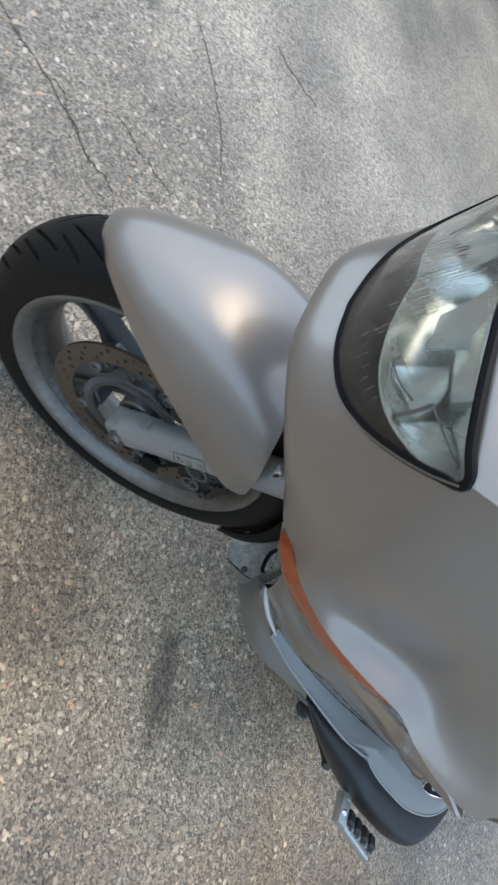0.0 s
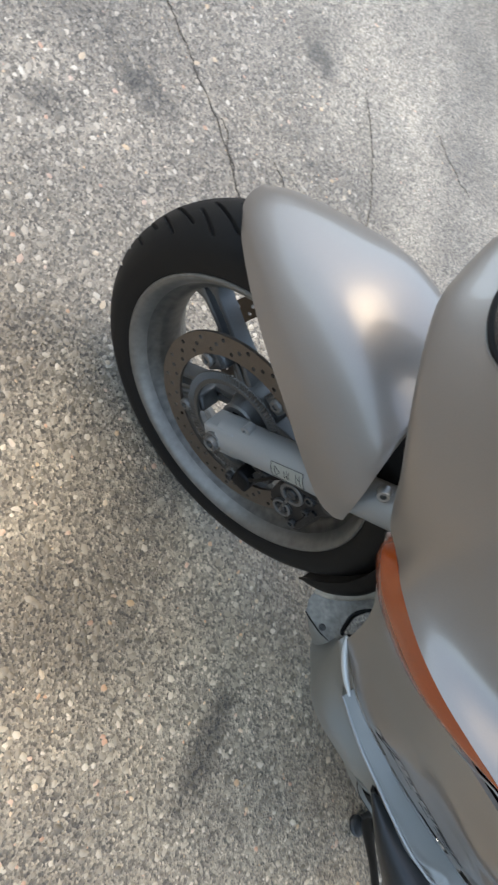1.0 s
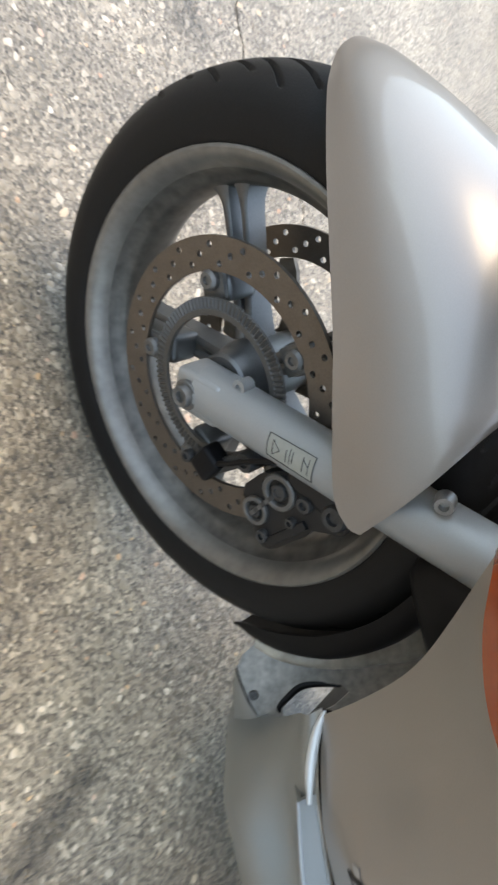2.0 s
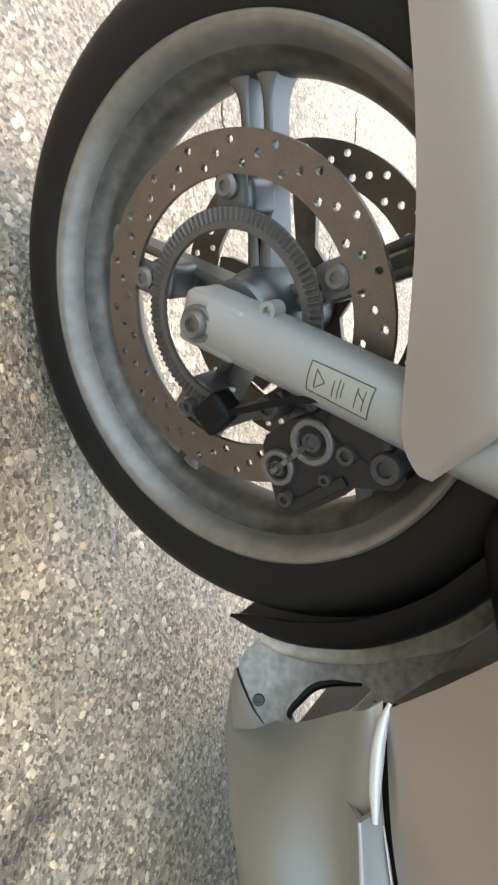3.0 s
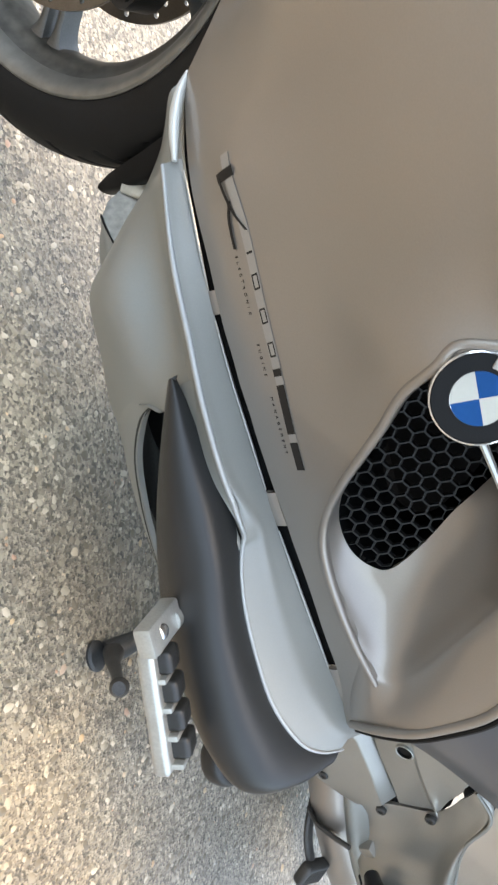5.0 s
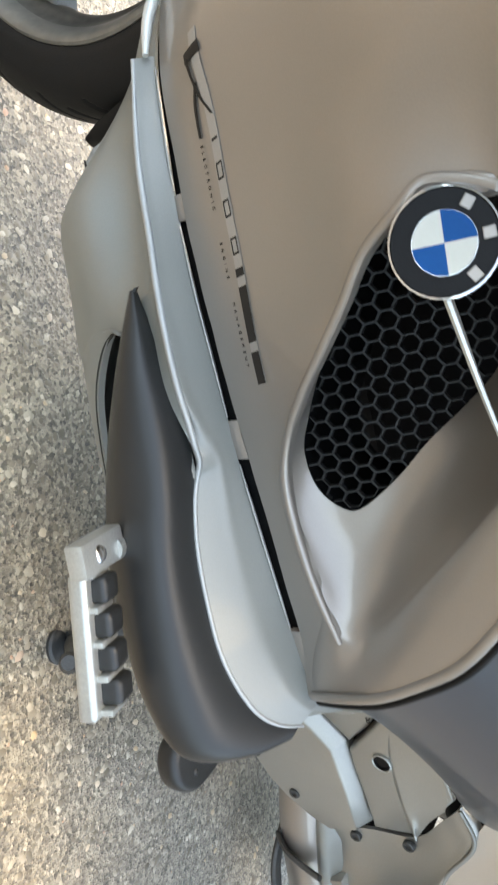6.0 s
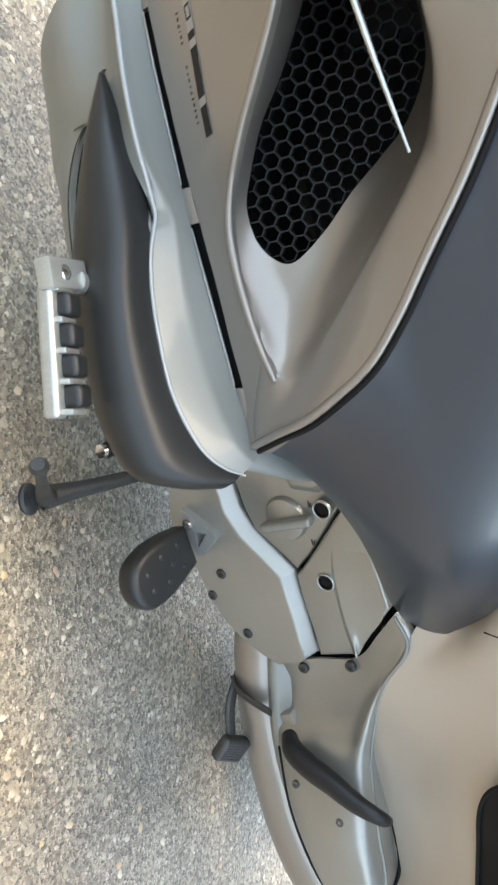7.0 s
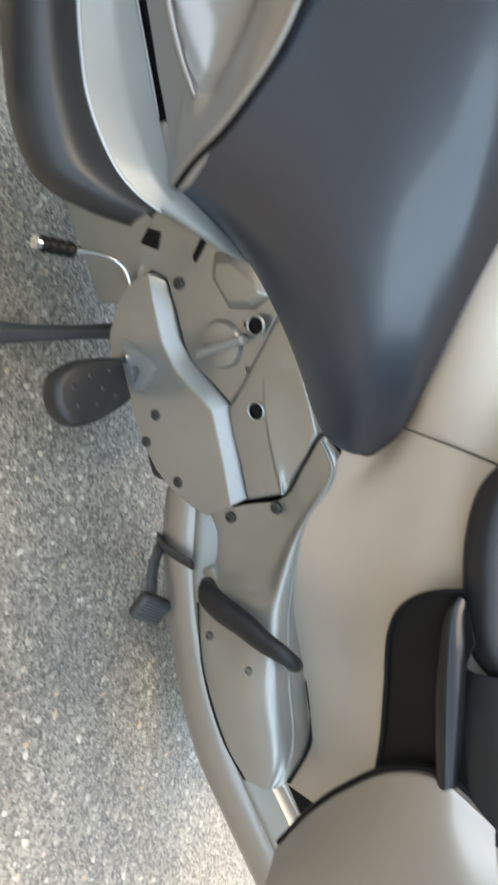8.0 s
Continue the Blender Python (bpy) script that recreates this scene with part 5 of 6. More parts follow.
bm.transform(axis_frame((-0.637, 0.312, 0.4095), (0.0, 0.18, 1)))
part("peg_pin", bm, CHROME, peg)

# dark panel between fairing and seat
part("knee_panel", panel([
    [(-0.796, 0.165, 0.482), (-0.836, 0.070, 0.4975), (-0.874, -0.015, 0.505)],
    [(-0.786, 0.187, 0.530), (-0.868, 0.096, 0.534), (-0.950, -0.038, 0.512)],
    [(-0.768, 0.204, 0.586), (-0.889, 0.120, 0.588), (-1.024, -0.056, 0.532)],
    [(-0.737, 0.217, 0.625), (-0.898, 0.132, 0.633), (-1.050, -0.058, 0.575)],
    [(-0.694, 0.230, 0.660), (-0.876, 0.145, 0.675), (-1.032, -0.044, 0.622)],
    [(-0.622, 0.259, 0.715), (-0.810, 0.176, 0.735), (-0.972, 0.034, 0.683)],
    [(-0.567, 0.282, 0.750), (-0.738, 0.212, 0.777), (-0.920, 0.088, 0.728)],
    [(-0.500, 0.302, 0.785), (-0.655, 0.253, 0.816), (-0.860, 0.140, 0.780)]], (-0.5, 1, 0.3), 40, 60, 0.004), TANKMAT, bike, "dark blue-grey satin knee panel")

LIP = [(-0.797, 0.169, 0.4875), (-0.787, 0.186, 0.520), (-0.776, 0.198, 0.556), (-0.757, 0.209, 0.592), (-0.735, 0.220, 0.625), (-0.702, 0.233, 0.655), (-0.665, 0.246, 0.682), (-0.620, 0.263, 0.716), (-0.565, 0.286, 0.751), (-0.500, 0.306, 0.786)]
part("fairing_lip", tube(LIP, 0.0042, 10, 90), PAINT, bike, "rolled edge of the fairing along the knee panel")
part("knee_gap", tube([(x - 0.0055, y - 0.0005, z + 0.0035) for x, y, z in LIP], 0.0026, 8, 90), BLACK, bike)

# tail body
part("tail_side", panel([
    [(-1.044, -0.060, 0.555), (-1.052, -0.060, 0.585), (-1.026, -0.047, 0.624), (-0.958, 0.034, 0.688), (-0.906, 0.086, 0.733), (-0.846, 0.136, 0.788)],
    [(-1.134, -0.072, 0.500), (-1.120, -0.060, 0.560), (-1.090, -0.038, 0.630), (-1.040, -0.006, 0.695), (-0.990, 0.010, 0.765)],
    [(-1.245, -0.100, 0.468), (-1.230, -0.080, 0.540), (-1.205, -0.045, 0.620), (-1.160, -0.030, 0.695), (-1.110, -0.010, 0.750)],
    [(-1.385, -0.128, 0.462), (-1.365, -0.090, 0.535), (-1.350, -0.045, 0.612), (-1.320, -0.035, 0.690), (-1.28, -0.03, 0.75)],
    [(-1.500, -0.165, 0.420), (-1.500, -0.110, 0.520), (-1.500, -0.055, 0.605), (-1.480, -0.045, 0.690), (-1.46, -0.04, 0.75)]], (0, 1, 0), 40, 50, 0.004), CREAM, bike, "pale metallic tail side panel")
EDGE = [(-1.531, -0.071, 0.457), (-1.464, -0.048, 0.514), (-1.419, -0.031, 0.564), (-1.377, -0.013, 0.628), (-1.369, -0.004, 0.677), (-1.402, -0.005, 0.730)]
part("tail_cover", panel([
    [(x + 0.004, y - 0.014, z) for x, y, z in EDGE], EDGE, [(x - 0.010, y + 0.009, z - 0.001) for x, y, z in EDGE],
    [(-1.600, -0.030, 0.452), (-1.550, 0.000, 0.520), (-1.515, 0.018, 0.580), (-1.485, 0.032, 0.645), (-1.478, 0.036, 0.690), (-1.490, 0.036, 0.740)],
    [(-1.760, -0.030, 0.440), (-1.740, 0.020, 0.520), (-1.730, 0.040, 0.580), (-1.720, 0.052, 0.645), (-1.715, 0.056, 0.690), (-1.72, 0.056, 0.740)]], (0, 1, 0), 40, 30, 0.004), PAINT, bike, "silver-beige domed tail cowl")
part("cover_gap", tube([(x + 0.004, y - 0.005, z) for x, y, z in EDGE], 0.0036, 6, 40), BLACK, bike)
HOLE = [(-1.180, -0.015, 0.705), (-1.183, -0.017, 0.680), (-1.192, -0.022, 0.655), (-1.209, -0.030, 0.634), (-1.233, -0.038, 0.622), (-1.293, -0.053, 0.612), (-1.363, -0.060, 0.603), (-1.412, -0.062, 0.593)]
grab = part("grab_recess", panel([
    [(x, y + 0.018, z) for x, y, z in HOLE],
    [(-1.200, 0.000, 0.706), (-1.205, -0.001, 0.688), (-1.214, -0.004, 0.672), (-1.228, -0.008, 0.660), (-1.248, -0.012, 0.652), (-1.298, -0.022, 0.648), (-1.363, -0.030, 0.644), (-1.415, -0.034, 0.640)],
    [(-1.230, 0.002, 0.712), (-1.240, 0.002, 0.708), (-1.250, 0.002, 0.704), (-1.262, 0.002, 0.702), (-1.280, 0.000, 0.700), (-1.320, -0.004, 0.700), (-1.370, -0.006, 0.700), (-1.415, -0.008, 0.700)]], (0, 1, 0), 44, 16, 0.004), BLACK, bike, "black recess under the seat with a grab rail")
part("grab_lip", tube([(x, y + 0.019, z) for x, y, z in HOLE], 0.003, 8, 44), BLACK, grab)
part("grab_rail", tube([(-1.190, 0.000, 0.700), (-1.200, 0.006, 0.696), (-1.240, 0.008, 0.692), (-1.300, 0.002, 0.688), (-1.372, -0.014, 0.682)], [0.010, 0.017, 0.019, 0.019, 0.018], 18, 40, 0.7), GLOSS, grab, "glossy black grab rail")
part("body_seam", tube([(-1.022, 0.004, 0.646), (-1.041, -0.004, 0.692), (-1.060, -0.012, 0.735)], 0.0009, 6, 20), BLACK, bike)
SEATLOW = [(-1.030, 0.040, 0.775), (-1.056, 0.025, 0.742), (-1.078, 0.017, 0.722), (-1.122, 0.005, 0.706), (-1.184, -0.010, 0.699), (-1.243, -0.024, 0.701), (-1.279, -0.029, 0.728)]
part("seat", panel([
    [(x - 0.002, y - 0.020, z - 0.001) for x, y, z in SEATLOW], SEATLOW, [(x, y + 0.010, z + 0.012) for x, y, z in SEATLOW], [(x + 0.006, y + 0.008, z + 0.034) for x, y, z in SEATLOW],
    [(x + 0.010, y - 0.060, z + 0.060) for x, y, z in SEATLOW], [(x + 0.010, y - 0.180, z + 0.062) for x, y, z in SEATLOW]], (0, 0.5, 1), 50, 26, 0.006), SEATMAT, bike, "black vinyl rider seat")
part("pillion_seat", panel([
    [(-1.262, -0.030, 0.690), (-1.300, -0.022, 0.684), (-1.360, -0.024, 0.686), (-1.420, -0.028, 0.692)],
    [(-1.262, -0.012, 0.712), (-1.300, -0.004, 0.706), (-1.360, -0.004, 0.708), (-1.420, -0.006, 0.712)],
    [(-1.264, -0.020, 0.760), (-1.300, -0.010, 0.756), (-1.360, -0.010, 0.758), (-1.420, -0.012, 0.760)],
    [(-1.266, -0.120, 0.790), (-1.300, -0.120, 0.790), (-1.360, -0.120, 0.790), (-1.420, -0.120, 0.790)]], (0, 1, 0.4), 24, 18, 0.006), SEATMAT, bike, "black vinyl pillion seat")

# cast frame plates in one leaning plane
PLANE = Matrix.Translation((-1.043, -0.083, 0.376)) @ Matrix(((0.9663, 0.2576, 0.0), (-0.2559, 0.9601, -0.1170), (-0.0302, 0.1132, 0.9931))).transposed().to_4x4()


def plate(loop, lift, thick, bevel, m=None, rim=None):
    bm = outline([loop], Matrix.Translation((0, lift, 0)), thick)
    bmesh.ops.dissolve_limit(bm, angle_limit=0.02, verts=bm.verts, edges=bm.edges)
    top = max((f for f in bm.faces), key=lambda f: f.calc_center_median().y * 10 + f.calc_area())
    edges = [e for e in top.edges if rim is None or min(math.dist((v.co.x, v.co.z), q) for v in e.verts for q in rim) < 0.004 and all(min(math.dist((v.co.x, v.co.z), q) for q in rim) < 0.004 for v in e.verts)]
    if bevel > 0.01:
        faces = bmesh.ops.bevel(bm, geom=edges, offset=bevel, segments=1, affect="EDGES")["faces"]
        soft = [e for e in {e for f in faces for e in f.edges} if len(e.link_faces) == 2 and e.calc_face_angle() > 0.35]
        bmesh.ops.bevel(bm, geom=soft, offset=0.0030, segments=3, affect="EDGES", profile=0.5)
    else:
        bmesh.ops.bevel(bm, geom=edges, offset=bevel, segments=3, affect="EDGES", profile=0.5)
    bm.transform(m or PLANE)
    return bm


low_plate = part("frame_plate", plate([(0.234, -0.072), (0.228, -0.101), (0.202, -0.135), (0.164, -0.161), (0.124, -0.168), (0.083, -0.150), (0.043, -0.143), (0.002, -0.132), (-0.031, -0.118), (-0.059, -0.094), (-0.082, -0.062), (-0.092, -0.038), (-0.070, 0.023), (-0.017, 0.021), (0.035, 0.017), (0.057, 0.015), (0.083, -0.007), (0.118, -0.038), (0.148, -0.051), (0.184, -0.053), (0.221, -0.058)], 0.006, 0.03, 0.017, None, [(0.035, 0.017), (0.057, 0.015), (0.083, -0.007), (0.118, -0.038), (0.148, -0.051), (0.184, -0.053), (0.221, -0.058), (-0.017, 0.021), (-0.070, 0.023)]), PLATE, bike, "grey painted cast frame plate with screws")
up_plate = part("frame_plate", plate([(0.056, 0.022), (0.020, 0.023), (-0.025, 0.028), (-0.068, 0.030), (-0.056, 0.087), (0.022, 0.148), (0.069, 0.142), (0.122, 0.133), (0.167, 0.120), (0.138, 0.094), (0.099, 0.062), (0.064, 0.031)], 0.0, 0.03, 0.004), PLATE, bike)
dial_plate = part("frame_plate", plate([(0.237, -0.079), (0.224, -0.056), (0.176, -0.048), (0.139, -0.044), (0.112, -0.034), (0.085, -0.006), (0.058, 0.018), (0.083, 0.044), (0.169, 0.114), (0.205, 0.108), (0.235, 0.088), (0.262, 0.050), (0.282, -0.003), (0.300, -0.037), (0.318, -0.067), (0.325, -0.107), (0.356, -0.222), (0.280, -0.205), (0.205, -0.188), (0.200, -0.135), (0.224, -0.104)], -0.010, 0.02, 0.004), PLATE, bike)
rear_plate = part("rear_frame_panel", panel([
    [(-1.031, -0.084, 0.535), (-1.030, -0.060, 0.531), (-1.062, -0.072, 0.502), (-1.104, -0.092, 0.462), (-1.116, -0.102, 0.400), (-1.131, -0.117, 0.335), (-1.133, -0.135, 0.333)],
    [(-1.067, -0.086, 0.550), (-1.065, -0.062, 0.545), (-1.095, -0.070, 0.512), (-1.140, -0.090, 0.460), (-1.155, -0.108, 0.400), (-1.165, -0.130, 0.325), (-1.167, -0.150, 0.322)],
    [(-1.136, -0.100, 0.508), (-1.132, -0.076, 0.502), (-1.150, -0.072, 0.488), (-1.185, -0.092, 0.450), (-1.195, -0.106, 0.390), (-1.205, -0.128, 0.315), (-1.206, -0.150, 0.312)],
    [(-1.190, -0.115, 0.488), (-1.188, -0.090, 0.482), (-1.200, -0.076, 0.468), (-1.215, -0.083, 0.445), (-1.220, -0.092, 0.392), (-1.228, -0.112, 0.320), (-1.229, -0.135, 0.317)],
    [(-1.246, -0.125, 0.474), (-1.245, -0.096, 0.469), (-1.246, -0.073, 0.458), (-1.246, -0.071, 0.438), (-1.247, -0.076, 0.395), (-1.250, -0.092, 0.332), (-1.252, -0.120, 0.330)],
    [(-1.330, -0.125, 0.478), (-1.328, -0.085, 0.474), (-1.328, -0.056, 0.462), (-1.328, -0.049, 0.440), (-1.330, -0.052, 0.408), (-1.330, -0.073, 0.352), (-1.331, -0.105, 0.350)],
    [(-1.415, -0.130, 0.478), (-1.416, -0.090, 0.474), (-1.418, -0.066, 0.464), (-1.420, -0.060, 0.445), (-1.420, -0.062, 0.420), (-1.420, -0.076, 0.382), (-1.420, -0.110, 0.380)],
    [(-1.466, -0.110, 0.455), (-1.465, -0.085, 0.452), (-1.464, -0.074, 0.447), (-1.463, -0.071, 0.438), (-1.462, -0.073, 0.425), (-1.462, -0.080, 0.408), (-1.462, -0.11, 0.406)]], (0, 1, 0), 60, 60, 0.005), PLATE, bike, "grey painted rear frame panel reaching back to the pillion rest")
part("panel_gap", tube([(-1.030, -0.072, 0.536), (-1.064, -0.074, 0.551), (-1.134, -0.090, 0.508), (-1.188, -0.108, 0.488), (-1.245, -0.116, 0.475), (-1.328, -0.114, 0.480), (-1.416, -0.122, 0.480), (-1.468, -0.108, 0.456)], 0.003, 6, 60), BLACK, rear_plate)
part("panel_gap", tube([(-1.250, -0.098, 0.328), (-1.330, -0.080, 0.347), (-1.420, -0.082, 0.377), (-1.466, -0.086, 0.405)], 0.0032, 6, 40), BLACK, rear_plate)
part("panel_lip", tube([(-1.034, -0.058, 0.529), (-1.066, -0.058, 0.542), (-1.132, -0.072, 0.500), (-1.188, -0.086, 0.480), (-1.245, -0.091, 0.467), (-1.328, -0.080, 0.472), (-1.416, -0.085, 0.472), (-1.464, -0.081, 0.450)], 0.0026, 10, 70), SILVER, rear_plate)
for x, z, up in ((0.216, -0.035, -0.008), (0.048, -0.101, 0.006), (0.010, -0.128, 0.006), (-0.047, -0.081, 0.006), (-0.093, -0.001, 0.002), (-0.073, 0.077, 0.004)):
    screw("screw", PLANE @ Vector((x, up, z)), PLANE.to_3x3() @ Vector((0, 1, 0)), low_plate if -0.06 < x < 0.1 and z < -0.02 else rear_plate, 0.0078, IRON, 0.003)
for x, z in ((0.051, 0.066), (0.154, 0.083)):
    bm = lathe([(0, 0.0006), (0.0078, 0.0006), (0.0084, 0.0026), (0.0098, 0.0030), (0.0110, 0.0)], 24)
    bm.transform(PLANE @ Matrix.Translation((x, 0.0, z)))
    part("plug", bm, BLACK, up_plate)
    bm = lathe([(0.0104, 0.0), (0.0106, 0.0030), (0.0114, 0.0036), (0.0124, 0.0030), (0.0128, 0.0)], 24)
    bm.transform(PLANE @ Matrix.Translation((x, 0.0, z)))
    part("plug_rim", bm, PEGMAT, up_plate)
FOLD = [(0.098, 0.086, 0.0), (0.075, 0.0825, 0.0015), (0.045, 0.0815, 0.0035), (0.010, 0.083, 0.0050), (-0.025, 0.0865, 0.0060), (-0.054, 0.0905, 0.0064)]
EDGEZ = [0.131, 0.136, 0.141, 0.137, 0.110, 0.0915]
part("plate_facet", panel([
    [tuple(PLANE @ Vector((x, -0.001, z - 0.005 - h * 0.6))) for x, z, h in FOLD],
    [tuple(PLANE @ Vector((x, h * 0.72, z - 0.002))) for x, z, h in FOLD],
    [tuple(PLANE @ Vector((x, h, z + 0.001))) for x, z, h in FOLD],
    [tuple(PLANE @ Vector((x, h * 0.95, z + 0.005 * min(1, (e - z) / 0.02)))) for (x, z, h), e in zip(FOLD, EDGEZ)],
    [tuple(PLANE @ Vector((x, h * 0.45, (z + e) / 2))) for (x, z, h), e in zip(FOLD, EDGEZ)],
    [tuple(PLANE @ Vector((x, 0.0006, e))) for (x, z, h), e in zip(FOLD, EDGEZ)]], PLANE.to_3x3() @ Vector((0, 1, 0)), 40, 30, 0.0012), PLATE, up_plate)
part("plate_backing", outline([[(0.075, -0.010), (-0.105, -0.020), (-0.115, 0.060), (-0.072, 0.096), (0.010, 0.132), (0.150, 0.108)]], PLANE @ Matrix.Translation((0, -0.026, 0)), 0.006), BLACK, up_plate)
bm = lathe([(0, 0.010), (0.020, 0.010), (0.028, 0.007), (0.031, 0.002), (0.031, -0.01)], 40)
bm.transform(PLANE @ Matrix.Translation((0.135, -0.010, 0.021)))
dial = part("lock_dial", bm, PLATE, dial_plate, "grey rotary knob")
part("dial_wing", block((0.012, 0.018, 0.078), PLANE @ pose(0.134, 0.006, 0.030, 0, 10, 0), 0.005, 3), SILVER, dial)
part("plate_boss", plate([(0.216, 0.020), (0.176, 0.040), (0.172, 0.078), (0.186, 0.108), (0.212, 0.098), (0.240, 0.066), (0.246, 0.030)], 0.004, 0.02, 0.012), PLATE, dial_plate)
part("pivot_slot", plate([(0.238, -0.002), (0.246, -0.004), (0.268, 0.016), (0.262, 0.022)], -0.006, 0.004, 0.001), BLACK, dial_plate)
part("pivot_slot", plate([(0.262, -0.062), (0.282, -0.052), (0.290, -0.070), (0.274, -0.088)], -0.006, 0.004, 0.001), BLACK, dial_plate)


def letters(text, m, size, mat, parent, name="lettering"):
    cu = bpy.data.curves.new(name, "FONT")
    cu.body, cu.size, cu.extrude = text, size, 0.0002
    cu.align_x, cu.align_y = "CENTER", "CENTER"
    cu.materials.append(mat)
    ob = new(name, cu)
    ob.matrix_world = m
    ob.parent = parent
    return ob


for ch, x, z in (("F", 0.157, 0.060), ("R", 0.102, 0.054)):
    letters(ch, PLANE @ pose(x, -0.009, z, -90, -90, 180) , 0.012, DECALDARK, dial_plate)

# levers and stands
REST = axis_frame((-0.965, 0.012, 0.250), (0.02, 0.12, 1), (-0.32, 1, -0.10))
sole = [tuple(p[:2]) for p in spline([(x, z, 0) for x, z in ((-0.030, -0.060), (-0.039, -0.02), (-0.041, 0.022), (-0.032, 0.050), (-0.012, 0.063), (0.014, 0.062), (0.034, 0.046), (0.040, 0.015), (0.037, -0.02), (0.028, -0.060))], 44)]
bm = outline([sole], Matrix.Translation((0, 0, 0)), 0.034)
bmesh.ops.dissolve_limit(bm, angle_limit=0.02, verts=bm.verts, edges=bm.edges)
bmesh.ops.bevel(bm, geom=[e for e in bm.edges if abs(e.verts[0].co.y - e.verts[1].co.y) < 1e-4], offset=0.011, segments=4, affect="EDGES", profile=0.5)
bm.transform(REST)
rest = part("foot_rest", bm, PADMAT, bike, "black rubber rider foot rest")
for x, z in ((-0.018, -0.030), (0.016, -0.030), (-0.020, 0.004), (0.000, -0.012), (0.018, 0.004), (-0.012, 0.034), (0.012, 0.034)):
    bm = lathe([(0, 0.0016), (0.003, 0.0013), (0.0045, 0.0), (0.0045, -0.002)], 10)
    bm.transform(REST @ Matrix.Translation((x, 0, z)))
    part("rubber_stud", bm, PADMAT, rest)
part("rest_hinge", outline([[(0.152, -0.132), (0.120, -0.087), (0.110, -0.084), (0.082, -0.114), (0.080, -0.124), (0.120, -0.136)], [(0.117, -0.098), (0.094, -0.119), (0.119, -0.118)]], PLANE @ Matrix.Translation((0, 0.018, 0)), 0.012), FORKMAT, rest, "pale cast hinge with a triangular opening")
screw("hinge_pin", PLANE @ Vector((0.130, 0.018, -0.126)), PLANE.to_3x3() @ Vector((0, 1, 0)), rest, 0.0085, STEEL, 0.006)
shift = part("shift_lever", tube([(-0.845, -0.055, 0.262), (-0.800, -0.025, 0.262), (-0.792, 0.0, 0.254), (-0.795, 0.060, 0.245)], 0.0042, 10, 24), CHROME, bike, "slim chrome gear lever with a rubber tip")
part("lever_rubber", tube([(-0.795, 0.048, 0.246), (-0.797, 0.098, 0.2405)], [0.0085, 0.0105, 0.0088, 0.0105, 0.0088, 0.0105, 0.0088, 0.0105, 0.0088], 14, 33), BLACK, shift, "black ribbed rubber sleeve")
part("lever_tip", tube([(-0.797, 0.097, 0.2406), (-0.7972, 0.104, 0.2398)], 0.0085, 14, 6), CHROME, shift)
stand = part("side_stand", tube([(-0.850, -0.190, 0.125), (-0.860, -0.110, 0.082), (-0.866, -0.040, 0.042), (-0.868, 0.0, 0.022)], [0.013, 0.0115, 0.013, 0.020], 14, 24), IRON, bike, "dark iron side stand resting on the asphalt")
bm = lathe([(0, 0.008), (0.018, 0.008), (0.022, 0.005), (0.022, 0.0), (0, 0.0)], 24)
bm.transform(Matrix.Diagonal((0.85, 1.0, 1.1, 1)))
bm.transform(axis_frame((-0.868, 0.010, 0.0045), (0, 0, 1), (1, 0, 0)))
part("stand_foot", bm, IRON, stand)
part("stand_tang", tube([(-0.868, -0.006, 0.028), (-0.852, 0.040, 0.070), (-0.832, 0.092, 0.125), (-0.806, 0.158, 0.192)], [0.017, 0.010, 0.0075, 0.0070], 12, 24), IRON, stand)
part("tang_ball", tube([(-0.810, 0.150, 0.186), (-0.806, 0.158, 0.193), (-0.802, 0.166, 0.200)], [0.006, 0.012, 0.008], 14, 9), IRON, stand)
centre = part("centre_stand_tang", tube([(-1.150, -0.165, 0.246), (-1.167, -0.132, 0.250), (-1.205, -0.104, 0.247), (-1.250, -0.097, 0.247)], 0.0095, 10, 20, 0.7), IRON, bike, "black centre stand lever with a knurled end")
PAD = pose(-1.266, -0.096, 0.246, -38, 18, 62)
part("tang_pad", block((0.052, 0.042, 0.020), PAD, 0.0098, 5), IRON, centre)
part("knurling", joined(*[block((0.0034, 0.0034, 0.003), PAD @ pose(-0.016 + 0.0046 * u, -0.011 + 0.0046 * v, 0.0098, 0, 0, 45), 0.0008, 1) for u in range(8) for v in range(6)]), IRON, centre)
handle = part("lift_handle", tube([(-1.222, -0.075, 0.358), (-1.228, -0.056, 0.372), (-1.240, -0.046, 0.398), (-1.254, -0.040, 0.432), (-1.270, -0.036, 0.462), (-1.281, -0.037, 0.484), (-1.292, -0.046, 0.494), (-1.302, -0.060, 0.491), (-1.306, -0.068, 0.480)], [0.015, 0.0190, 0.0195, 0.0190, 0.0175, 0.0150, 0.0125, 0.010, 0.006], 18, 60, 0.75), SEATMAT, bike, "black curved lift handle on the frame panel")
part("handle_bracket", block((0.026, 0.018, 0.022), PLANE @ pose(-0.172, 0.020, -0.030, 0, 20, 0), 0.004, 2), PLATE, handle)
part("handle_bracket", block((0.034, 0.014, 0.016), PLANE @ pose(-0.186, 0.020, -0.052, 0, 24, 0), 0.004, 2), PLATE, handle)
for p in ((-1.247, -0.070, 0.362), (-1.283, -0.068, 0.364), (-1.313, -0.052, 0.432)):
    screw("screw", p, (0.05, 1, -0.15), handle, 0.0055, STEELGREY, 0.003)
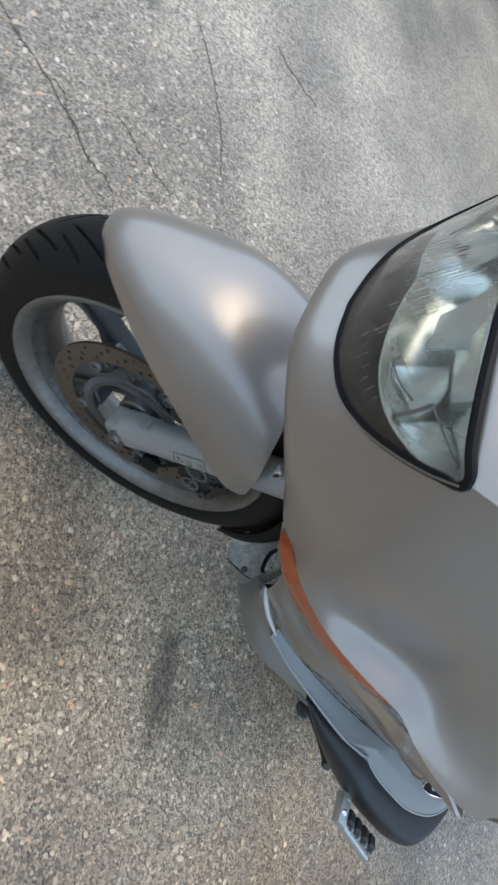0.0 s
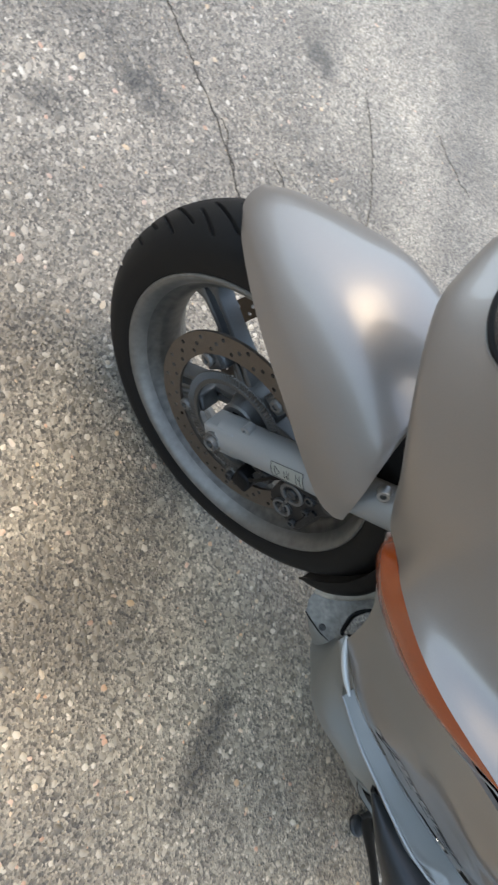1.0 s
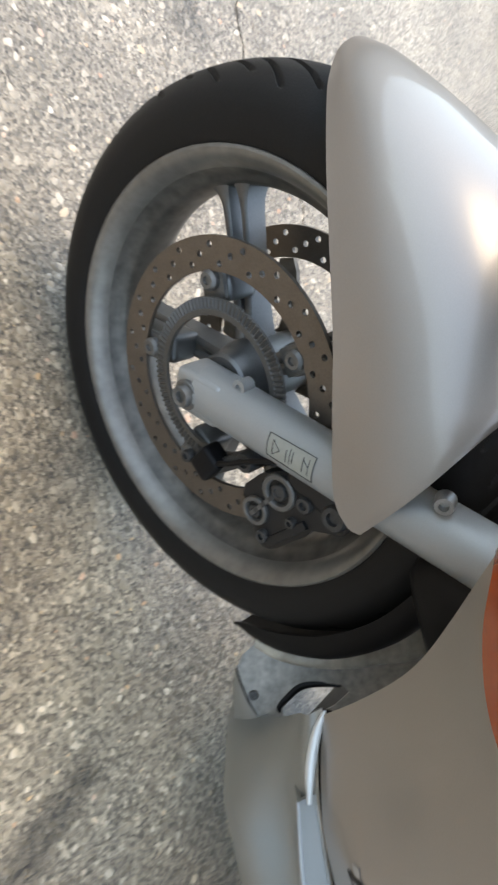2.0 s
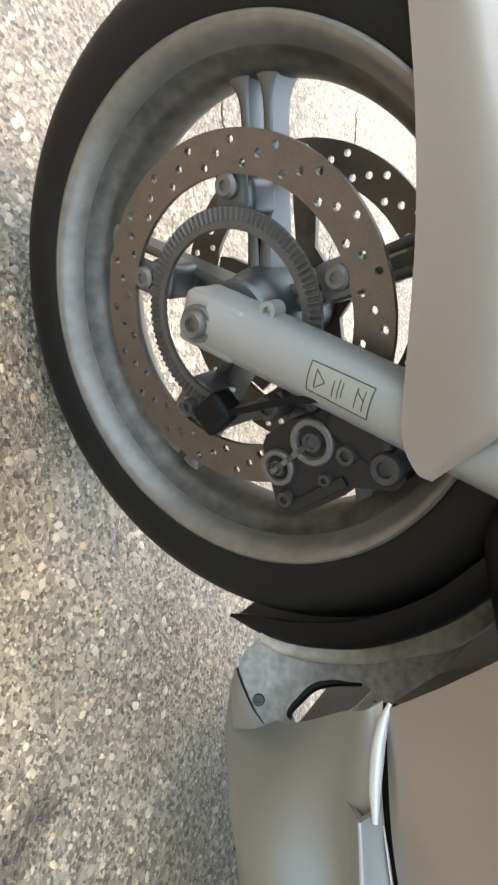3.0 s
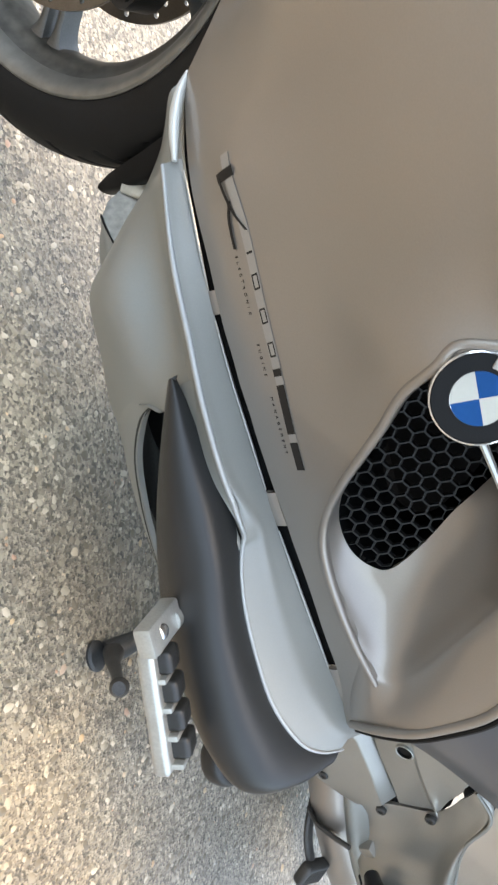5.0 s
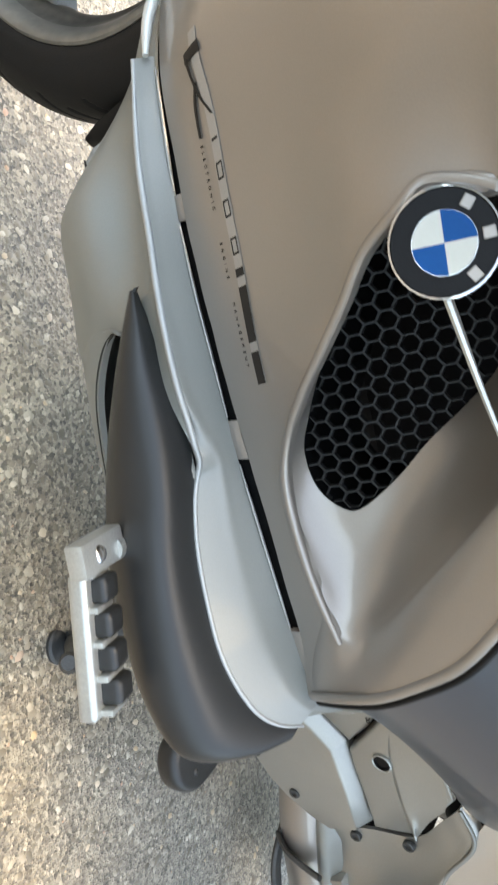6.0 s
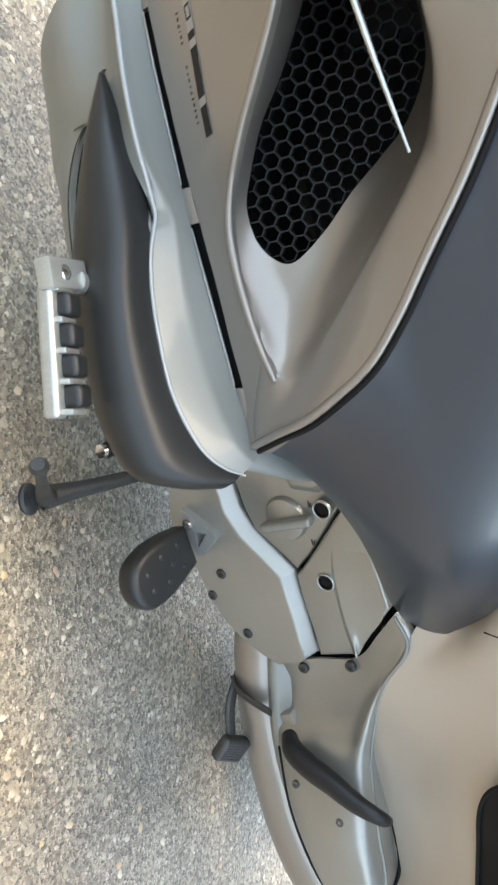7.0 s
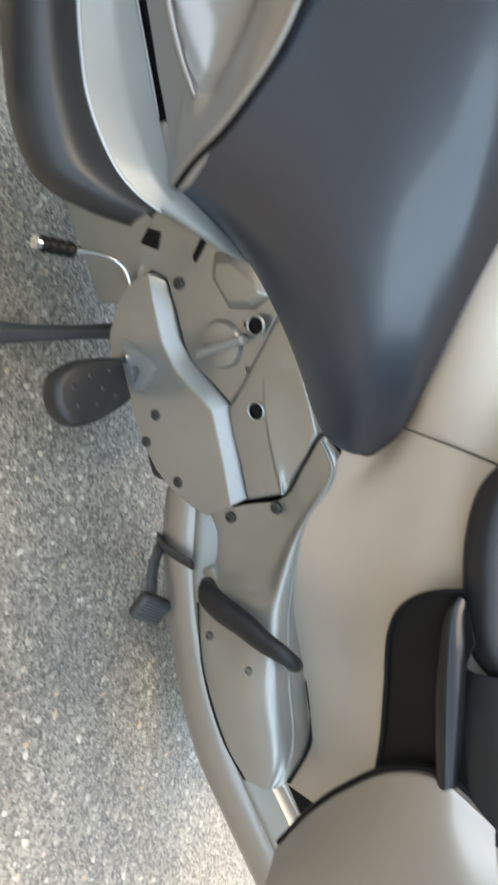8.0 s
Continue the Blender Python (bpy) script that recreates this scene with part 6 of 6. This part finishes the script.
arm = part("swing_arm", tube(bk([(-1.10, 0.000, -0.485), (-1.20, 0.018, -0.486), (-1.28, 0.056, -0.498), (-1.40, 0.080, -0.500), (-1.58, 0.078, -0.496), (-1.75, 0.074, -0.442), (-1.90, 0.07, -0.380), (-2.10, 0.06, -0.30)]), [0.040, 0.042, 0.042, 0.044, 0.054, 0.052, 0.052, 0.052], 24, 40), PAINT, bike, "silver cast swing arm")
part("arm_rib", panel([bk([(-1.252, 0.078, -0.470), (-1.40, 0.112, -0.474), (-1.58, 0.116, -0.460), (-1.75, 0.110, -0.404), (-1.90, 0.106, -0.342)]), bk([(-1.252, 0.084, -0.456), (-1.40, 0.122, -0.458), (-1.58, 0.126, -0.444), (-1.75, 0.120, -0.388), (-1.90, 0.116, -0.326)]), bk([(-1.252, 0.070, -0.436), (-1.40, 0.104, -0.434), (-1.58, 0.106, -0.418), (-1.75, 0.100, -0.362), (-1.90, 0.096, -0.300)])], BL, 40, 10, 0.006), SILVER, arm)
part("arm_strap", tube(bk([(-1.325, 0.104, -0.530), (-1.330, 0.118, -0.510), (-1.338, 0.122, -0.488), (-1.348, 0.124, -0.456)]), 0.011, 10, 16, 0.35), IRON, arm)
part("engine_block", block((0.30, 0.42, 0.26), BIKE @ pose(-0.80, -0.15, -0.46, 0, 0, 0), 0.03, 3), PLATE, bike, "grey engine casing behind the fairing")
part("gearbox", block((0.34, 0.30, 0.28), BIKE @ pose(-1.13, -0.13, -0.40, 0, 0, 0), 0.02, 3), PLATE, bike)
part("under_seat", block((0.62, 0.30, 0.34), BIKE @ pose(-1.40, -0.10, -0.14, 0, 0, 0), 0.05, 3), BLACK, bike)
part("front_bulkhead", block((0.34, 0.40, 0.34), BIKE @ pose(-0.40, -0.12, -0.12, 0, 0, 0), 0.05, 3), BLACK, bike)
# Sump, silencer and far fairing: unseen bulk added to shade the ground.
part("sump", block((0.62, 0.30, 0.24), BIKE @ pose(-0.98, -0.17, -0.56, 0, 0, 0), 0.04, 3), IRON, bike, "unseen dark sump block added to shade the ground")
part("silencer", tube(bk([(-1.15, -0.36, -0.55), (-1.55, -0.40, -0.50), (-1.95, -0.42, -0.42)]), [0.05, 0.07, 0.07], 20, 16), STEELGREY, bike, "unseen grey steel silencer added on the far flank to block light")
part("fairing_far", panel([bk([(x, y, z) for x, y, z in r]) for r in (
    [(-0.10, -0.20, -0.10), (-0.40, -0.32, -0.02), (-0.70, -0.28, -0.05)],
    [(-0.18, -0.22, -0.25), (-0.45, -0.30, -0.22), (-0.75, -0.28, -0.25)],
    [(-0.32, -0.24, -0.40), (-0.55, -0.28, -0.42), (-0.80, -0.26, -0.42)],
    [(-0.45, -0.16, -0.56), (-0.60, -0.18, -0.58), (-0.85, -0.18, -0.56)])], -BL, 24, 24, 0.004), PAINT, bike, "unseen silver-beige fairing added on the far flank to block light")
rear_tyre = lathe([(0.220, 0.055), (0.245, 0.085), (0.285, 0.088), (0.315, 0.06), (0.325, 0.0), (0.315, -0.06), (0.285, -0.088), (0.245, -0.085), (0.220, -0.055)], 96)
rear_tyre.transform(BIKE @ Matrix.Translation((-1.72, -0.22, -0.462)))
part("rear_tyre", rear_tyre, RUBBER, bike, "black rear tyre")

# decal on the fairing flank: s runs along its line, off across it
DA, DB, DUP = np.array((-0.311, 0.256, 0.504)), np.array((-0.537, 0.229, 0.5105)), np.array((0.10, 0.36, 0.93))


def decal(one, other, lift=0.0009):
    """A thin film between two lines of (s, off), bent to the flank."""
    rows = [spline([(s, o, 0) for s, o in line], 24) for line in (one, other)]
    g = np.array([[on_side(DA + (DB - DA) * p[0] + DUP * p[1], lift) for p in rows[0] * (1 - k) + rows[1] * k] for k in (0, 0.5, 1)])
    return shell(g, g - np.array((0, 0.0006, 0)))


def low(v):
    return -0.0045


def high(v):
    return 0.0045


def bar(s0, s1, mat, a=0.0, b=1.0, lift=0.0012):
    def line(k):
        return [(v, low(v) * (1 - k) + high(v) * k) for v in np.linspace(s0, s1, 4)]
    part("decal_bar", decal(line(a), line(b), lift), mat, fairing)


bar(-0.036, 0.99, DECALGREY, lift=0.0008)
bar(0.006, 0.034, DECALDARK, -0.9, 1.2, 0.0013)
for s0, s1 in ((0.635, 0.66), (0.69, 0.86), (0.89, 0.99)):
    bar(s0, s1, DECALDARK)
for line in ([(0.017, -0.0105), (0.067, -0.0092), (0.135, -0.0050), (0.19, 0.0025)], [(0.09, -0.0062), (0.13, -0.0120), (0.179, -0.0145), (0.228, -0.0150)]):
    part("decal_stroke", decal([(v, o - 0.0013) for v, o in line], [(v + 0.004, o + 0.0013) for v, o in line], 0.0015), DECALDARK, fairing)
bar(0.255, 0.262, DECALDARK, 0.15, 0.85)
for v in (0.35, 0.46, 0.57):
    for a, b, c, d in ((-0.025, -0.019, 0.15, 0.85), (0.019, 0.025, 0.15, 0.85), (-0.02, 0.02, 0.13, 0.23), (-0.02, 0.02, 0.77, 0.87)):
        bar(v + a, v + b, DECALDARK, c, d)
for word, v in (("ELECTRONIC", 0.251), ("ENGINE", 0.540), ("MANAGEMENT", 0.7235)):
    a, b = [on_side(DA + (DB - DA) * k + DUP * (-0.0150 + 0.0030 * (k - 0.251) / 0.735), 0.0016) for k in (v, v + len(word) * 0.02625)]
    run = Vector(b - a).normalized()
    face = (Vector((-0.10, 0.93, -0.34)) - run * Vector((-0.10, 0.93, -0.34)).dot(run)).normalized()
    ob = letters(word, Matrix.Translation(a) @ Matrix((run, face.cross(run), face)).transposed().to_4x4(), 0.0036, DECALDARK, fairing, "small_lettering")
    ob.data.align_x, ob.data.space_character = "LEFT", 2.35
